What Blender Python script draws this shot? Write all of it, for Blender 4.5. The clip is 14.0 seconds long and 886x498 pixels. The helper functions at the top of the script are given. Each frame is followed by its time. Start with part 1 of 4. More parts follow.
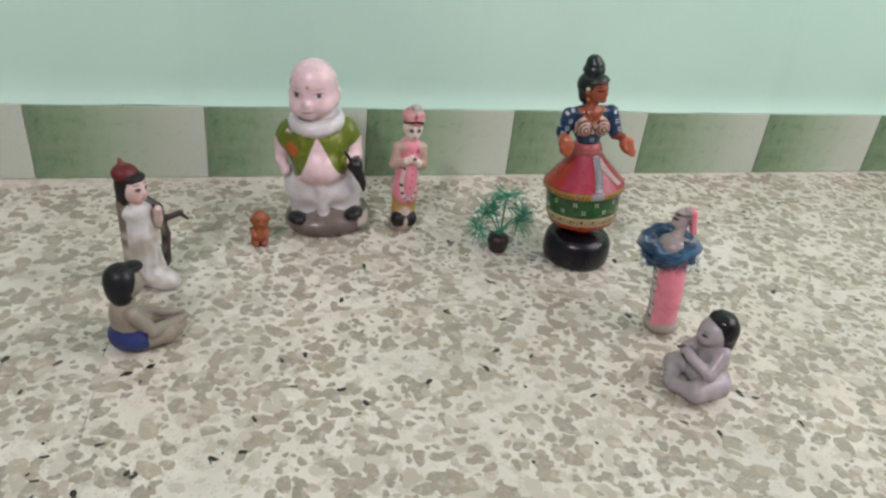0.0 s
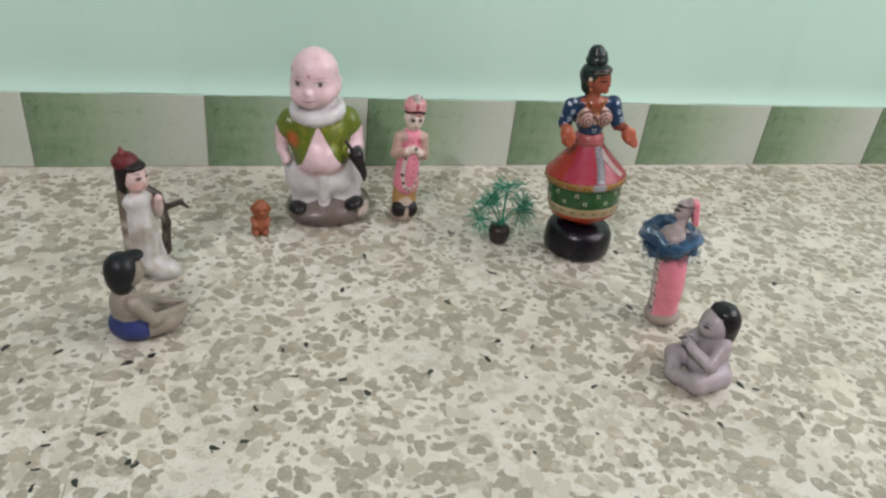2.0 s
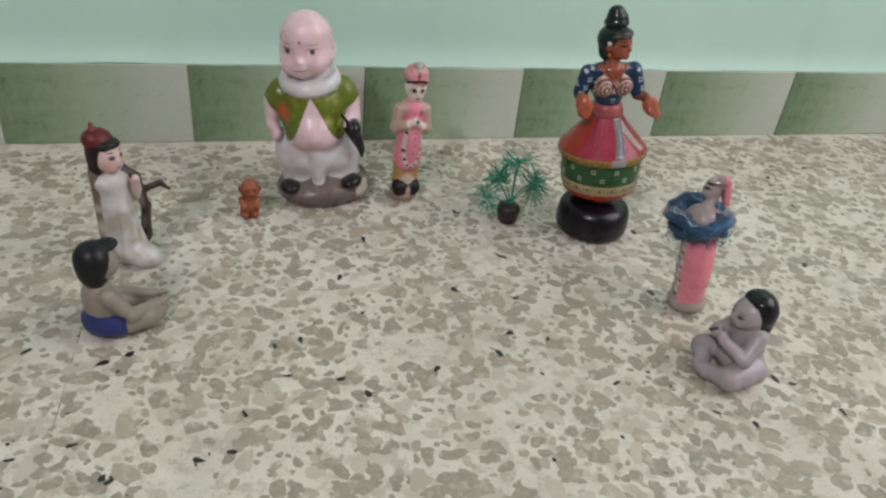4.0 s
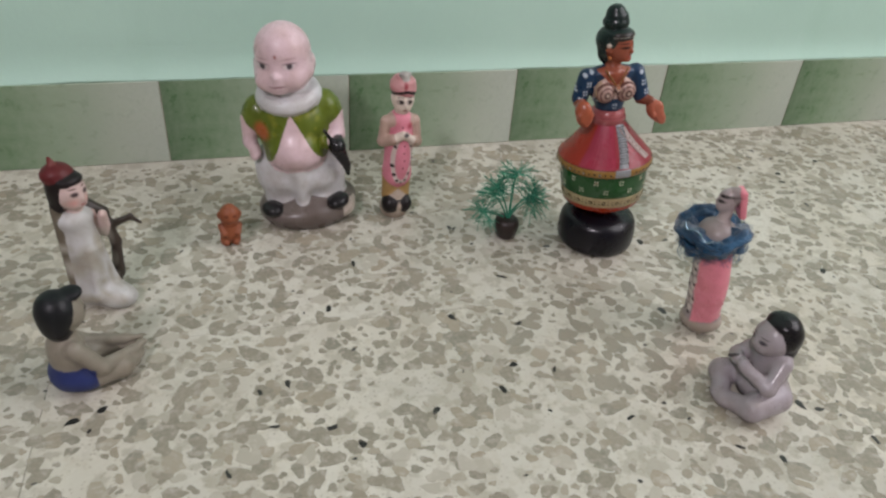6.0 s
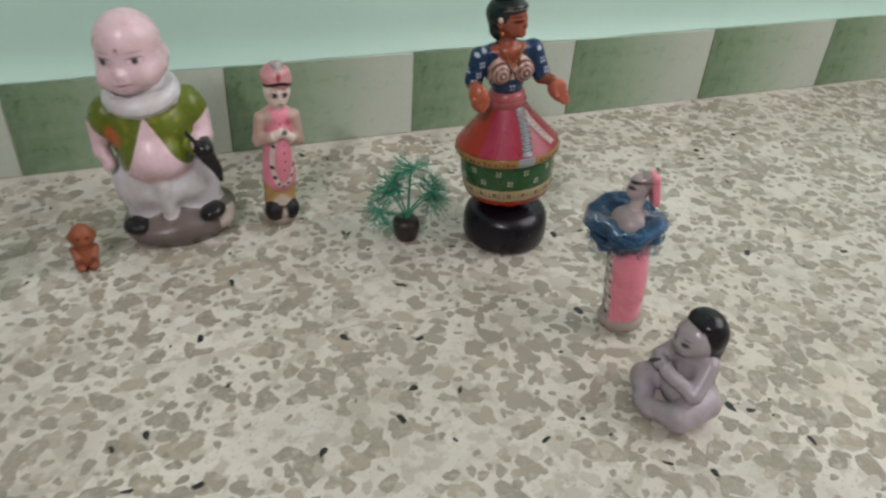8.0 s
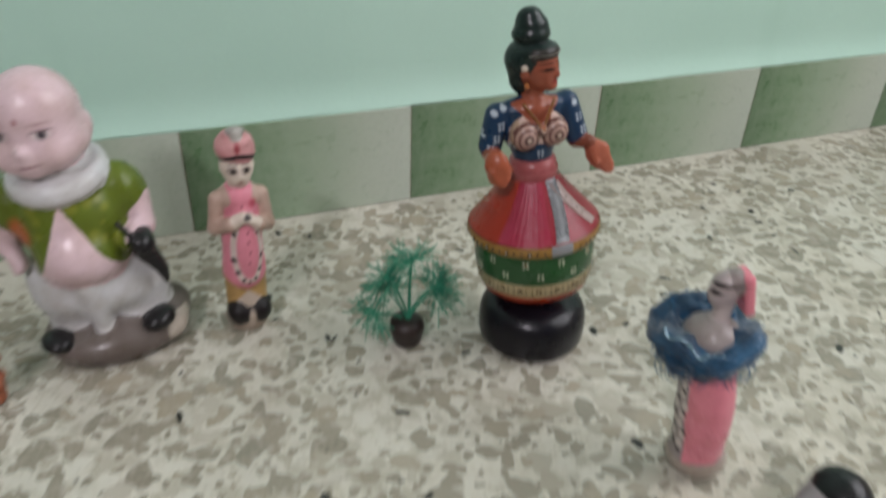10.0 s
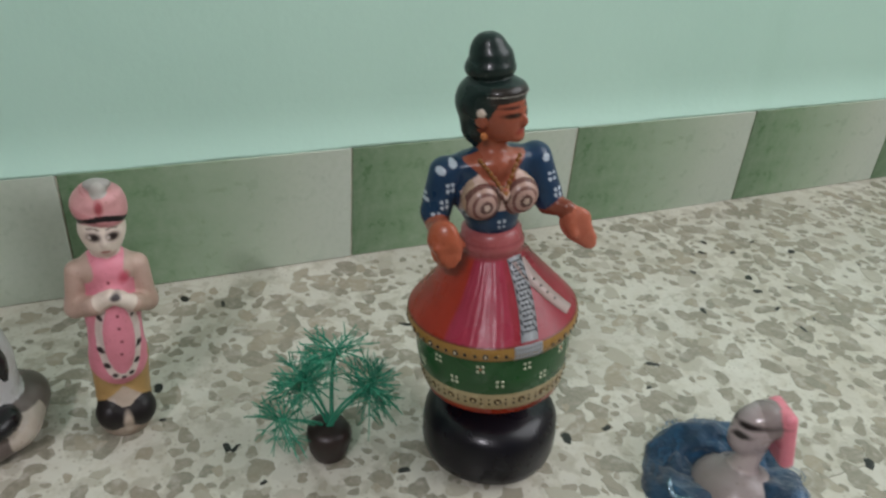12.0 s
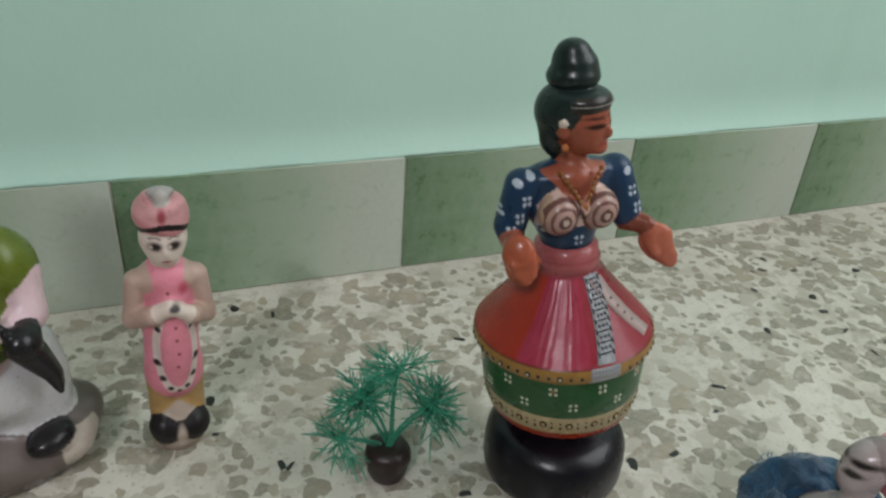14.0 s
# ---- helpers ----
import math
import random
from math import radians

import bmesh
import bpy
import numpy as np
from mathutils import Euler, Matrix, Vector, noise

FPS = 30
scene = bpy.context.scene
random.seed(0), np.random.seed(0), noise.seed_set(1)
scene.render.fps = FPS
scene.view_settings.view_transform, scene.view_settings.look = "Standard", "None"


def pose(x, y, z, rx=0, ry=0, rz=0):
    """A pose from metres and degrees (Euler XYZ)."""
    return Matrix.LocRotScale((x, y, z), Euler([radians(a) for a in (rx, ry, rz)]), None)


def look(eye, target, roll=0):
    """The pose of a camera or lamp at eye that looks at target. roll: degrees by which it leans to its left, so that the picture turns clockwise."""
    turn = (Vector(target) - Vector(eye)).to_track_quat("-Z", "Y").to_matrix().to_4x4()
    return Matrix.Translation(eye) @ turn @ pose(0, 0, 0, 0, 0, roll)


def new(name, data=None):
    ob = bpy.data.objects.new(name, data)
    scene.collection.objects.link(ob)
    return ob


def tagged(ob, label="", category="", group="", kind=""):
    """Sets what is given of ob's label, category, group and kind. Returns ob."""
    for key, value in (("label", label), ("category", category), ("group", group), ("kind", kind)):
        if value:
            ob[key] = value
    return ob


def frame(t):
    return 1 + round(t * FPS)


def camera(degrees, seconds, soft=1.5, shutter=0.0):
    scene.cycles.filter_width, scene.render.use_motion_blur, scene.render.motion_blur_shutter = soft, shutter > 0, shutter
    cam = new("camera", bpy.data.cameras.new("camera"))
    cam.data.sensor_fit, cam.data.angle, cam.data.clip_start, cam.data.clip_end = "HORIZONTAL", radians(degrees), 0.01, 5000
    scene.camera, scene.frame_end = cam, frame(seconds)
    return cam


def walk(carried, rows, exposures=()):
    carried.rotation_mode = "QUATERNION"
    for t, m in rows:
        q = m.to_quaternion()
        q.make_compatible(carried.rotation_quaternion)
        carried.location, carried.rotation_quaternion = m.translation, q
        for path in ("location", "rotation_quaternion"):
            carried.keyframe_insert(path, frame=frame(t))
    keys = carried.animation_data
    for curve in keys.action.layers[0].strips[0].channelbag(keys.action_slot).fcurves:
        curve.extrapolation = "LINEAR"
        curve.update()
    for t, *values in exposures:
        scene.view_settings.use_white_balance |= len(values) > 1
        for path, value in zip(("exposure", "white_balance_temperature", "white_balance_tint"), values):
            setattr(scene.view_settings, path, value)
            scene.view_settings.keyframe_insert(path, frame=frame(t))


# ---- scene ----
cam = camera(62.2, 14.0, soft=2.4, shutter=0.9)
PATH = [
    (0, (-0.052, -0.017, 0.472), (0.473, 1.632, -0.532), 6.4),
    (0.5, (-0.053, -0.017, 0.47), (0.472, 1.625, -0.544), 6.7),
    (1, (-0.053, -0.016, 0.472), (0.471, 1.627, -0.542), 6.2),
    (1.5, (-0.053, -0.016, 0.469), (0.478, 1.623, -0.548), 6.5),
    (2, (-0.055, -0.015, 0.47), (0.474, 1.62, -0.554), 6.8),
    (4.5, (-0.041, 0.065, 0.442), (0.482, 1.653, -0.656), 6.3),
    (5, (-0.039, 0.076, 0.453), (0.461, 1.682, -0.63), 5.3),
    (5.5, (-0.034, 0.092, 0.452), (0.447, 1.686, -0.657), 4.4),
    (6, (-0.024, 0.111, 0.449), (0.507, 1.677, -0.676), 4.6),
    (6.5, (-0.016, 0.126, 0.446), (0.508, 1.682, -0.695), 4.6),
    (7, (-0.005, 0.136, 0.449), (0.565, 1.678, -0.69), 4.3),
    (7.5, (0.017, 0.151, 0.431), (0.619, 1.664, -0.731), 4.7),
    (7.7, (0.03, 0.159, 0.426), (0.689, 1.656, -0.725), 4.6),
    (9.8, (0.087, 0.287, 0.377), (0.787, 1.818, -0.702), 1.9),
    (10, (0.101, 0.318, 0.375), (0.792, 1.869, -0.681), 2.2),
    (10.5, (0.142, 0.368, 0.366), (0.901, 1.914, -0.651), 2.1),
    (11, (0.163, 0.389, 0.351), (0.904, 1.951, -0.656), 4.0),
    (11.5, (0.172, 0.404, 0.343), (0.902, 1.973, -0.658), 4.1),
    (12, (0.17, 0.424, 0.343), (0.947, 1.978, -0.648), 4.5),
    (12.5, (0.167, 0.434, 0.337), (0.919, 2.007, -0.642), 4.7),
    (13, (0.163, 0.439, 0.334), (0.892, 2.017, -0.655), 4.1),
    (13.5, (0.158, 0.443, 0.333), (0.877, 2.028, -0.652), 4.1),
    (14, (0.154, 0.449, 0.336), (0.875, 2.039, -0.64), 4.4),
]
walk(cam, [(t, look(eye, target, roll)) for t, eye, target, roll in PATH],
     [(0.0, -0.09, 6500, 14), (2.0, -0.09, 6500, 14), (4.5, -0.38, 6500, 14), (7.5, -0.38, 6500, 14), (10.0, -0.39, 6400, 10), (14.0, -0.49, 6300, 6)])

# ---- world, lamps, exposure ----
world = bpy.data.worlds.new("world")
scene.world = world
world.use_nodes = True
world.node_tree.nodes["Background"].inputs[0].default_value = (0.75, 0.85, 1.0, 1)
world.node_tree.nodes["Background"].inputs[1].default_value = 0.2
scene.view_settings.exposure = 0.0
LAMP_PLACE, LAMP_LENGTH, LAMP_WATTS = (-1.60, -1.65, 2.72), 0.58, 74.0
SIDE_FILL_WATTS = 37.0

lamp_data = bpy.data.lights.new("tube_light", "AREA")
lamp_data.shape, lamp_data.size, lamp_data.size_y = "RECTANGLE", 0.10, LAMP_LENGTH
lamp_data.energy, lamp_data.color = LAMP_WATTS, (1.0, 0.93, 1.0)
lamp_ob = new("tube_light_glow", lamp_data)
lamp_ob.matrix_basis = look(LAMP_PLACE, (1.0, 0.7, 0.3)) @ pose(0, 0, 0, 0, 0, 75)

# soft fill from an unseen, assumed window, added to brighten the right side
day_data = bpy.data.lights.new("assumed_window_fill", "AREA")
day_data.shape, day_data.size, day_data.size_y = "RECTANGLE", 1.35, 1.35
day_data.energy, day_data.color = SIDE_FILL_WATTS, (0.97, 0.95, 0.97)
day_ob = new("assumed_window_fill", day_data)
day_ob.matrix_basis = look((1.56, 0.12, 1.5), (0.2, 0.62, 0.9))


# ---- helpers of the scene ----
def lin(h):
    """A colour from its hex code, as linear values."""
    out = []
    for i in (0, 2, 4):
        c = int(h[i:i + 2], 16) / 255
        out.append(c / 12.92 if c <= 0.04045 else ((c + 0.055) / 1.055) ** 2.4)
    return tuple(out)


class Mat:
    """A short way to write a node material."""

    def __init__(self, name, rough=0.5, coat=0.0, metal=0.0):
        self.m = bpy.data.materials.new(name)
        self.m.use_nodes = True
        self.t = self.m.node_tree
        self.b = self.t.nodes["Principled BSDF"]
        self.b.inputs["Roughness"].default_value = rough
        self.b.inputs["Coat Weight"].default_value = coat
        self.b.inputs["Coat Roughness"].default_value = 0.12
        self.b.inputs["Metallic"].default_value = metal
        self.b.inputs["Specular IOR Level"].default_value = 0.4

    def node(self, kind, **inputs):
        n = self.t.nodes.new(kind)
        for k, v in inputs.items():
            sock = n.inputs[int(k[1:])] if k[0] == "i" and k[1:].isdigit() else n.inputs[k]
            self.put(v, sock)
        return n

    def put(self, v, sock):
        if isinstance(v, bpy.types.NodeSocket):
            self.t.links.new(v, sock)
        elif isinstance(v, tuple) and len(v) == 3 and sock.type == "RGBA":
            sock.default_value = (*v, 1)
        else:
            sock.default_value = v

    def coords(self, which="Object"):
        return self.node("ShaderNodeTexCoord").outputs[which]

    def noise(self, vec, scale, detail=3.0, rough=0.55):
        n = self.node("ShaderNodeTexNoise", Vector=vec, Scale=scale, Detail=detail, Roughness=rough)
        return n.outputs["Fac"]

    def ramp(self, fac, *stops):
        n = self.node("ShaderNodeValToRGB", Fac=fac)
        el = n.color_ramp.elements
        while len(el) < len(stops):
            el.new(0.5)
        for e, (p, c) in zip(el, stops):
            e.position, e.color = p, ((*c, 1) if isinstance(c, tuple) else (c, c, c, 1))
        return n.outputs["Color"]

    def mix(self, fac, a, b, mode="MIX"):
        n = self.t.nodes.new("ShaderNodeMix")
        n.data_type, n.blend_type = "RGBA", mode
        self.put(fac, n.inputs[0])
        self.put(a, n.inputs[6])
        self.put(b, n.inputs[7])
        return n.outputs[2]

    def color(self, v):
        self.put(v, self.b.inputs["Base Color"])
        return self

    def rough(self, v):
        self.put(v, self.b.inputs["Roughness"])
        return self

    def bump(self, height, strength=0.2, distance=0.002):
        n = self.node("ShaderNodeBump", Height=height, Strength=strength, Distance=distance)
        self.t.links.new(n.outputs[0], self.b.inputs["Normal"])
        return self


def wall_paint():
    m = Mat("mint_wall_paint", 0.42)
    p = m.coords()
    big, fine = m.noise(p, 2.2, 4), m.noise(p, 160, 2)
    c = m.ramp(big, (0.25, lin("ABCDBE")), (0.75, lin("BADACB")))
    streak = m.node("ShaderNodeMapping", Vector=p, Scale=(14.0, 14.0, 1.2)).outputs[0]
    c = m.mix(m.ramp(m.noise(streak, 1.0, 3), (0.62, 0.0), (0.80, 0.35)), c, lin("A3C6B4"))
    m.color(c).rough(m.ramp(big, (0.3, 0.36), (0.7, 0.50)))
    return m.bump(m.mix(0.3, m.noise(p, 22, 3), fine), 0.18, 0.003).m


def plain_paint(name, hexa, rough=0.6):
    m = Mat(name, rough)
    p = m.coords()
    m.color(m.mix(m.noise(p, 3, 4), lin(hexa), tuple(0.86 * v for v in lin(hexa))))
    return m.bump(m.noise(p, 90, 3), 0.15, 0.002).m


def skirting_glaze():
    """Glazed tile, printed from dark green at one end to greyish white at the other."""
    m = Mat("green_to_white_glazed_tile", 0.28)
    g = m.coords("Generated")
    o = m.coords()
    info = m.node("ShaderNodeObjectInfo").outputs["Random"]
    x = m.node("ShaderNodeSeparateXYZ", Vector=g).outputs[0]
    shift = m.node("ShaderNodeMath", i0=m.noise(o, 9, 3), i1=0.5)
    shift.operation = "SUBTRACT"
    wob = m.node("ShaderNodeMath", i0=shift.outputs[0], i1=0.20)
    wob.operation = "MULTIPLY"
    at = m.node("ShaderNodeMath", i0=x, i1=wob.outputs[0])
    c = m.ramp(at.outputs[0], (0.0, lin("4C6B48")), (0.22, lin("668360")), (0.50, lin("8FA289")), (0.80, lin("AEB8A8")), (1.0, lin("B7BFB3")))
    mott = m.noise(o, 55, 5, 0.7)
    c = m.mix(m.ramp(mott, (0.35, 0.0), (0.72, 0.32)), c, lin("ADB7A6"))
    c = m.mix(m.ramp(m.noise(o, 190, 3), (0.45, 0.0), (0.7, 0.16)), c, lin("8C9A84"))
    c = m.mix(m.ramp(info, (0.0, 0.0), (1.0, 0.12)), c, lin("7D8E78"))
    m.color(c).rough(m.ramp(mott, (0.3, 0.22), (0.7, 0.42)))
    return m.bump(mott, 0.12, 0.001).m


def terrazzo_matrix():
    m = Mat("terrazzo_cement_matrix", 0.30)
    p = m.coords()
    c = m.ramp(m.noise(p, 7, 5), (0.3, lin("B9B6AA")), (0.7, lin("D0CDC1")))
    c = m.mix(m.ramp(m.noise(p, 130, 4, 0.65), (0.50, 0.0), (0.70, 0.45)), c, lin("A9A18C"))
    v = m.node("ShaderNodeTexVoronoi", Vector=p, Scale=210.0)
    c = m.mix(m.ramp(v.outputs["Distance"], (0.14, 0.55), (0.26, 0.0)), c, lin("8E8674"))
    c = m.mix(m.ramp(m.noise(p, 1.6, 3), (0.50, 0.0), (0.72, 0.35)), c, lin("C2B295"))
    c = m.mix(m.ramp(m.noise(p, 62, 3, 0.5), (0.52, 0.0), (0.60, 0.55)), c, lin("97907F"))
    c = m.mix(m.ramp(m.noise(p, 24, 4, 0.6), (0.45, 0.0), (0.75, 0.35)), c, lin("A39D8E"))
    m.color(c).rough(m.ramp(m.noise(p, 18, 4), (0.3, 0.22), (0.7, 0.42)))
    return m.bump(m.noise(p, 260, 3), 0.05, 0.0006).m


def chip_stone(name, per_object):
    """Taupe marble chips, each with a tint of its own."""
    m = Mat(name, 0.26)
    p = m.coords()
    rnd = m.node("ShaderNodeObjectInfo").outputs["Random"] if per_object else m.node("ShaderNodeNewGeometry").outputs["Random Per Island"]
    c = m.ramp(rnd, (0.0, lin("827D6E")), (0.3, lin("908A7A")), (0.55, lin("817E70")), (0.75, lin("9B927F")), (0.9, lin("A7A292")), (1.0, lin("B5AFA2")))
    c = m.mix(m.ramp(m.noise(p, 240, 4, 0.7), (0.40, 0.0), (0.75, 0.55)), c, lin("ABA598"))
    c = m.mix(m.ramp(m.noise(p, 95, 4, 0.6), (0.52, 0.0), (0.68, 0.62)), c, lin("BFB8AC"))
    m.color(c)
    return m.m


def painted_clay(name, rough, coat=0.3):
    m = Mat(name, rough, coat)
    p = m.coords()
    m.b.inputs["Specular IOR Level"].default_value = 0.28
    a = m.node("ShaderNodeAttribute")
    a.attribute_name = "paint"
    c = a.outputs["Color"]
    c = m.mix(m.ramp(m.noise(p, 60, 4), (0.35, 0.0), (0.75, 0.75)), c, (0.74, 0.69, 0.62), "MULTIPLY")
    c = m.mix(m.ramp(m.noise(p, 420, 3, 0.7), (0.60, 0.0), (0.74, 0.6)), c, (0.55, 0.50, 0.46), "MULTIPLY")
    c = m.mix(m.ramp(m.noise(p, 26, 3), (0.55, 0.0), (0.8, 0.5)), c, (0.80, 0.78, 0.76), "MULTIPLY")
    m.color(c).rough(m.ramp(m.noise(p, 45, 3), (0.3, rough * 0.75), (0.7, rough * 1.35)))
    return m.bump(m.noise(p, 220, 4), 0.25, 0.0006).m


def tinted(name, hexa, rough=0.4, scale=80, coat=0.0, dark=0.6):
    m = Mat(name, rough, coat)
    p = m.coords()
    c = lin(hexa)
    m.color(m.mix(m.ramp(m.noise(p, scale, 4), (0.3, 0.0), (0.7, 1.0)), c, tuple(dark * v for v in c)))
    return m.bump(m.noise(p, scale * 3, 3), 0.2, 0.0005).m


WALL, CEILING = wall_paint(), plain_paint("white_ceiling_paint", "E4E6E0")
CREAM = plain_paint("cream_wall_paint", "D9D3CB")
# dark tone chosen for the unseen walls, to weaken bounced light
DIM_TAUPE = plain_paint("dimming_taupe_wall", "857F74")
GLAZE, MATRIX = skirting_glaze(), terrazzo_matrix()
CHIP, CHIP_ONE = chip_stone("taupe_chips", False), chip_stone("taupe_chip", True)
BLACK_CHIP = tinted("black_chip_stone", "2B2B28", 0.3, 400)
GROUT = tinted("grey_grout", "B3AE9E", 0.8, 120)
CLAY = painted_clay("glazed_painted_clay", 0.28, 0.10)
MATT_CLAY = painted_clay("worn_painted_clay", 0.45, 0.05)


def part(name, bm, material, parent=None, label="", smooth=False):
    me = bpy.data.meshes.new(name)
    bmesh.ops.recalc_face_normals(bm, faces=bm.faces)
    bm.to_mesh(me)
    bm.free()
    me.materials.append(material)
    if smooth:
        for p in me.polygons:
            p.use_smooth = True
    ob = new(name, me)
    ob.parent = parent
    return tagged(ob, label)


def box(bm, x0, x1, y0, y1, z0, z1):
    m = Matrix.Translation(((x0 + x1) / 2, (y0 + y1) / 2, (z0 + z1) / 2)) @ Matrix.Diagonal((x1 - x0, y1 - y0, z1 - z0, 1))
    return bmesh.ops.create_cube(bm, size=1, matrix=m)


# ---- the room ----
X0, X1, Y0, Y1, HIGH = -2.6, 1.6, -2.6, 0.978, 2.9
FACE = 0.975          # the skirting tiles' face
TILE, TOP = 0.2240, 0.1055
# the north wall stands slightly askew to the other walls
WALL_TURN = pose(0.353, FACE, 0, 0, 0, -1.35) @ pose(-0.353, -FACE, 0)


def face_y(x):
    """Where the skirting's face meets the floor."""
    return FACE - math.tan(radians(1.35)) * (x - 0.353)


def wall_slab(name, label, x0, x1, y0, y1, material=None):
    bm = bmesh.new()
    box(bm, x0, x1, y0, y1, 0, HIGH)
    return tagged(part(name, bm, material or WALL), label, "wall", kind="structure")


north = wall_slab("wall_north", "mint green painted wall above a tiled skirting", X0 - 0.15, X1 + 0.15, Y1 + 0.006, Y1 + 0.16)
north.matrix_basis = WALL_TURN
# two unseen walls, kept dark so that cast shadows stay deep
wall_slab("wall_west", "unseen side wall, taupe to cut bounced light", X0 - 0.15, X0, Y0, Y1 + 0.10, DIM_TAUPE)
wall_slab("wall_south", "unseen wall behind the camera, taupe to cut bounced light", X0 - 0.15, X1 + 0.15, Y0 - 0.15, Y0, DIM_TAUPE)
# unseen east wall; its window opening is assumed
bm = bmesh.new()
WY0, WY1, WZ0, WZ1 = -0.60, 0.84, 0.80, 2.20
box(bm, X1, X1 + 0.15, Y0, WY0, 0, HIGH)
box(bm, X1, X1 + 0.15, WY1, Y1 + 0.006, 0, HIGH)
box(bm, X1, X1 + 0.15, WY0, WY1, 0, WZ0)
box(bm, X1, X1 + 0.15, WY0, WY1, WZ1, HIGH)
tagged(part("wall_east", bm, CREAM), "unseen pale cream painted side wall with an assumed window opening", "wall", kind="structure")
bm = bmesh.new()
box(bm, X0 - 0.15, X1 + 0.15, Y0 - 0.15, Y1 + 0.16, HIGH, HIGH + 0.12)
tagged(part("ceiling", bm, CEILING), "plain white painted ceiling", "ceiling", kind="structure")


# uneven plaster edge that slopes from the wall down to the top of the skirting
def plaster_edge():
    bm = bmesh.new()
    n, rows = 420, []
    for i in range(n + 1):
        x = X0 + (X1 - X0) * i / n
        a = 0.0020 * noise.noise((x * 9, 3, 0)) + 0.0008 * noise.noise((x * 60, 8, 0))
        b = 0.0035 * noise.noise((x * 5, 5, 0))
        prof = [(Y1 + 0.0064, TOP + 0.046 + b)]
        for q in range(9):
            t = q / 8
            prof.append((Y1 + 0.0060 + (FACE + 0.0014 - Y1 - 0.0060) * t ** 2.4, TOP + 0.038 * (1 - t) + 0.002 + b * (1 - t) + a * t))
        prof += [(FACE + 0.0006, TOP - 0.0002 + a), (Y1 + 0.008, TOP - 0.0005 + a)]
        rows.append([bm.verts.new((x, y, z)) for y, z in prof])
    for r, s in zip(rows, rows[1:]):
        for j in range(len(r) - 1):
            bm.faces.new((r[j], s[j], s[j + 1], r[j + 1]))
    return tagged(part("trim", bm, WALL, smooth=True), "uneven pale mint plaster edge along the skirting", "trim", kind="structure")


plaster_edge().matrix_basis = WALL_TURN

bm = bmesh.new()
box(bm, X0, X1, FACE + 0.0012, Y1 + 0.006, -0.001, TOP - 0.001)
skirting = tagged(part("baseboard", bm, GROUT), "skirting of glazed tiles fading from green to white", "skirting", kind="structure")
skirting.matrix_basis = WALL_TURN

# ---- floor: square terrazzo tiles, laid slightly askew to the wall ----
FLOOR_TURN = -2.4
FLOOR = pose(-0.183, 0.649, 0, 0, 0, FLOOR_TURN)
FTILE, FTILE_DEEP = 0.915, 0.61
bm = bmesh.new()
box(bm, X0 - 0.15, X1 + 0.15, Y0 - 0.15, Y1 + 0.16, -0.12, -0.0012)
floor = tagged(part("floor", bm, GROUT), "polished terrazzo floor with taupe and black chips", "floor", kind="structure")


# ---- figures of clay: smooth unions of rounded forms, meshed on a fine grid ----
def turn(rot):
    return np.array(Euler([radians(a) for a in rot]).to_matrix(), dtype=np.float32)


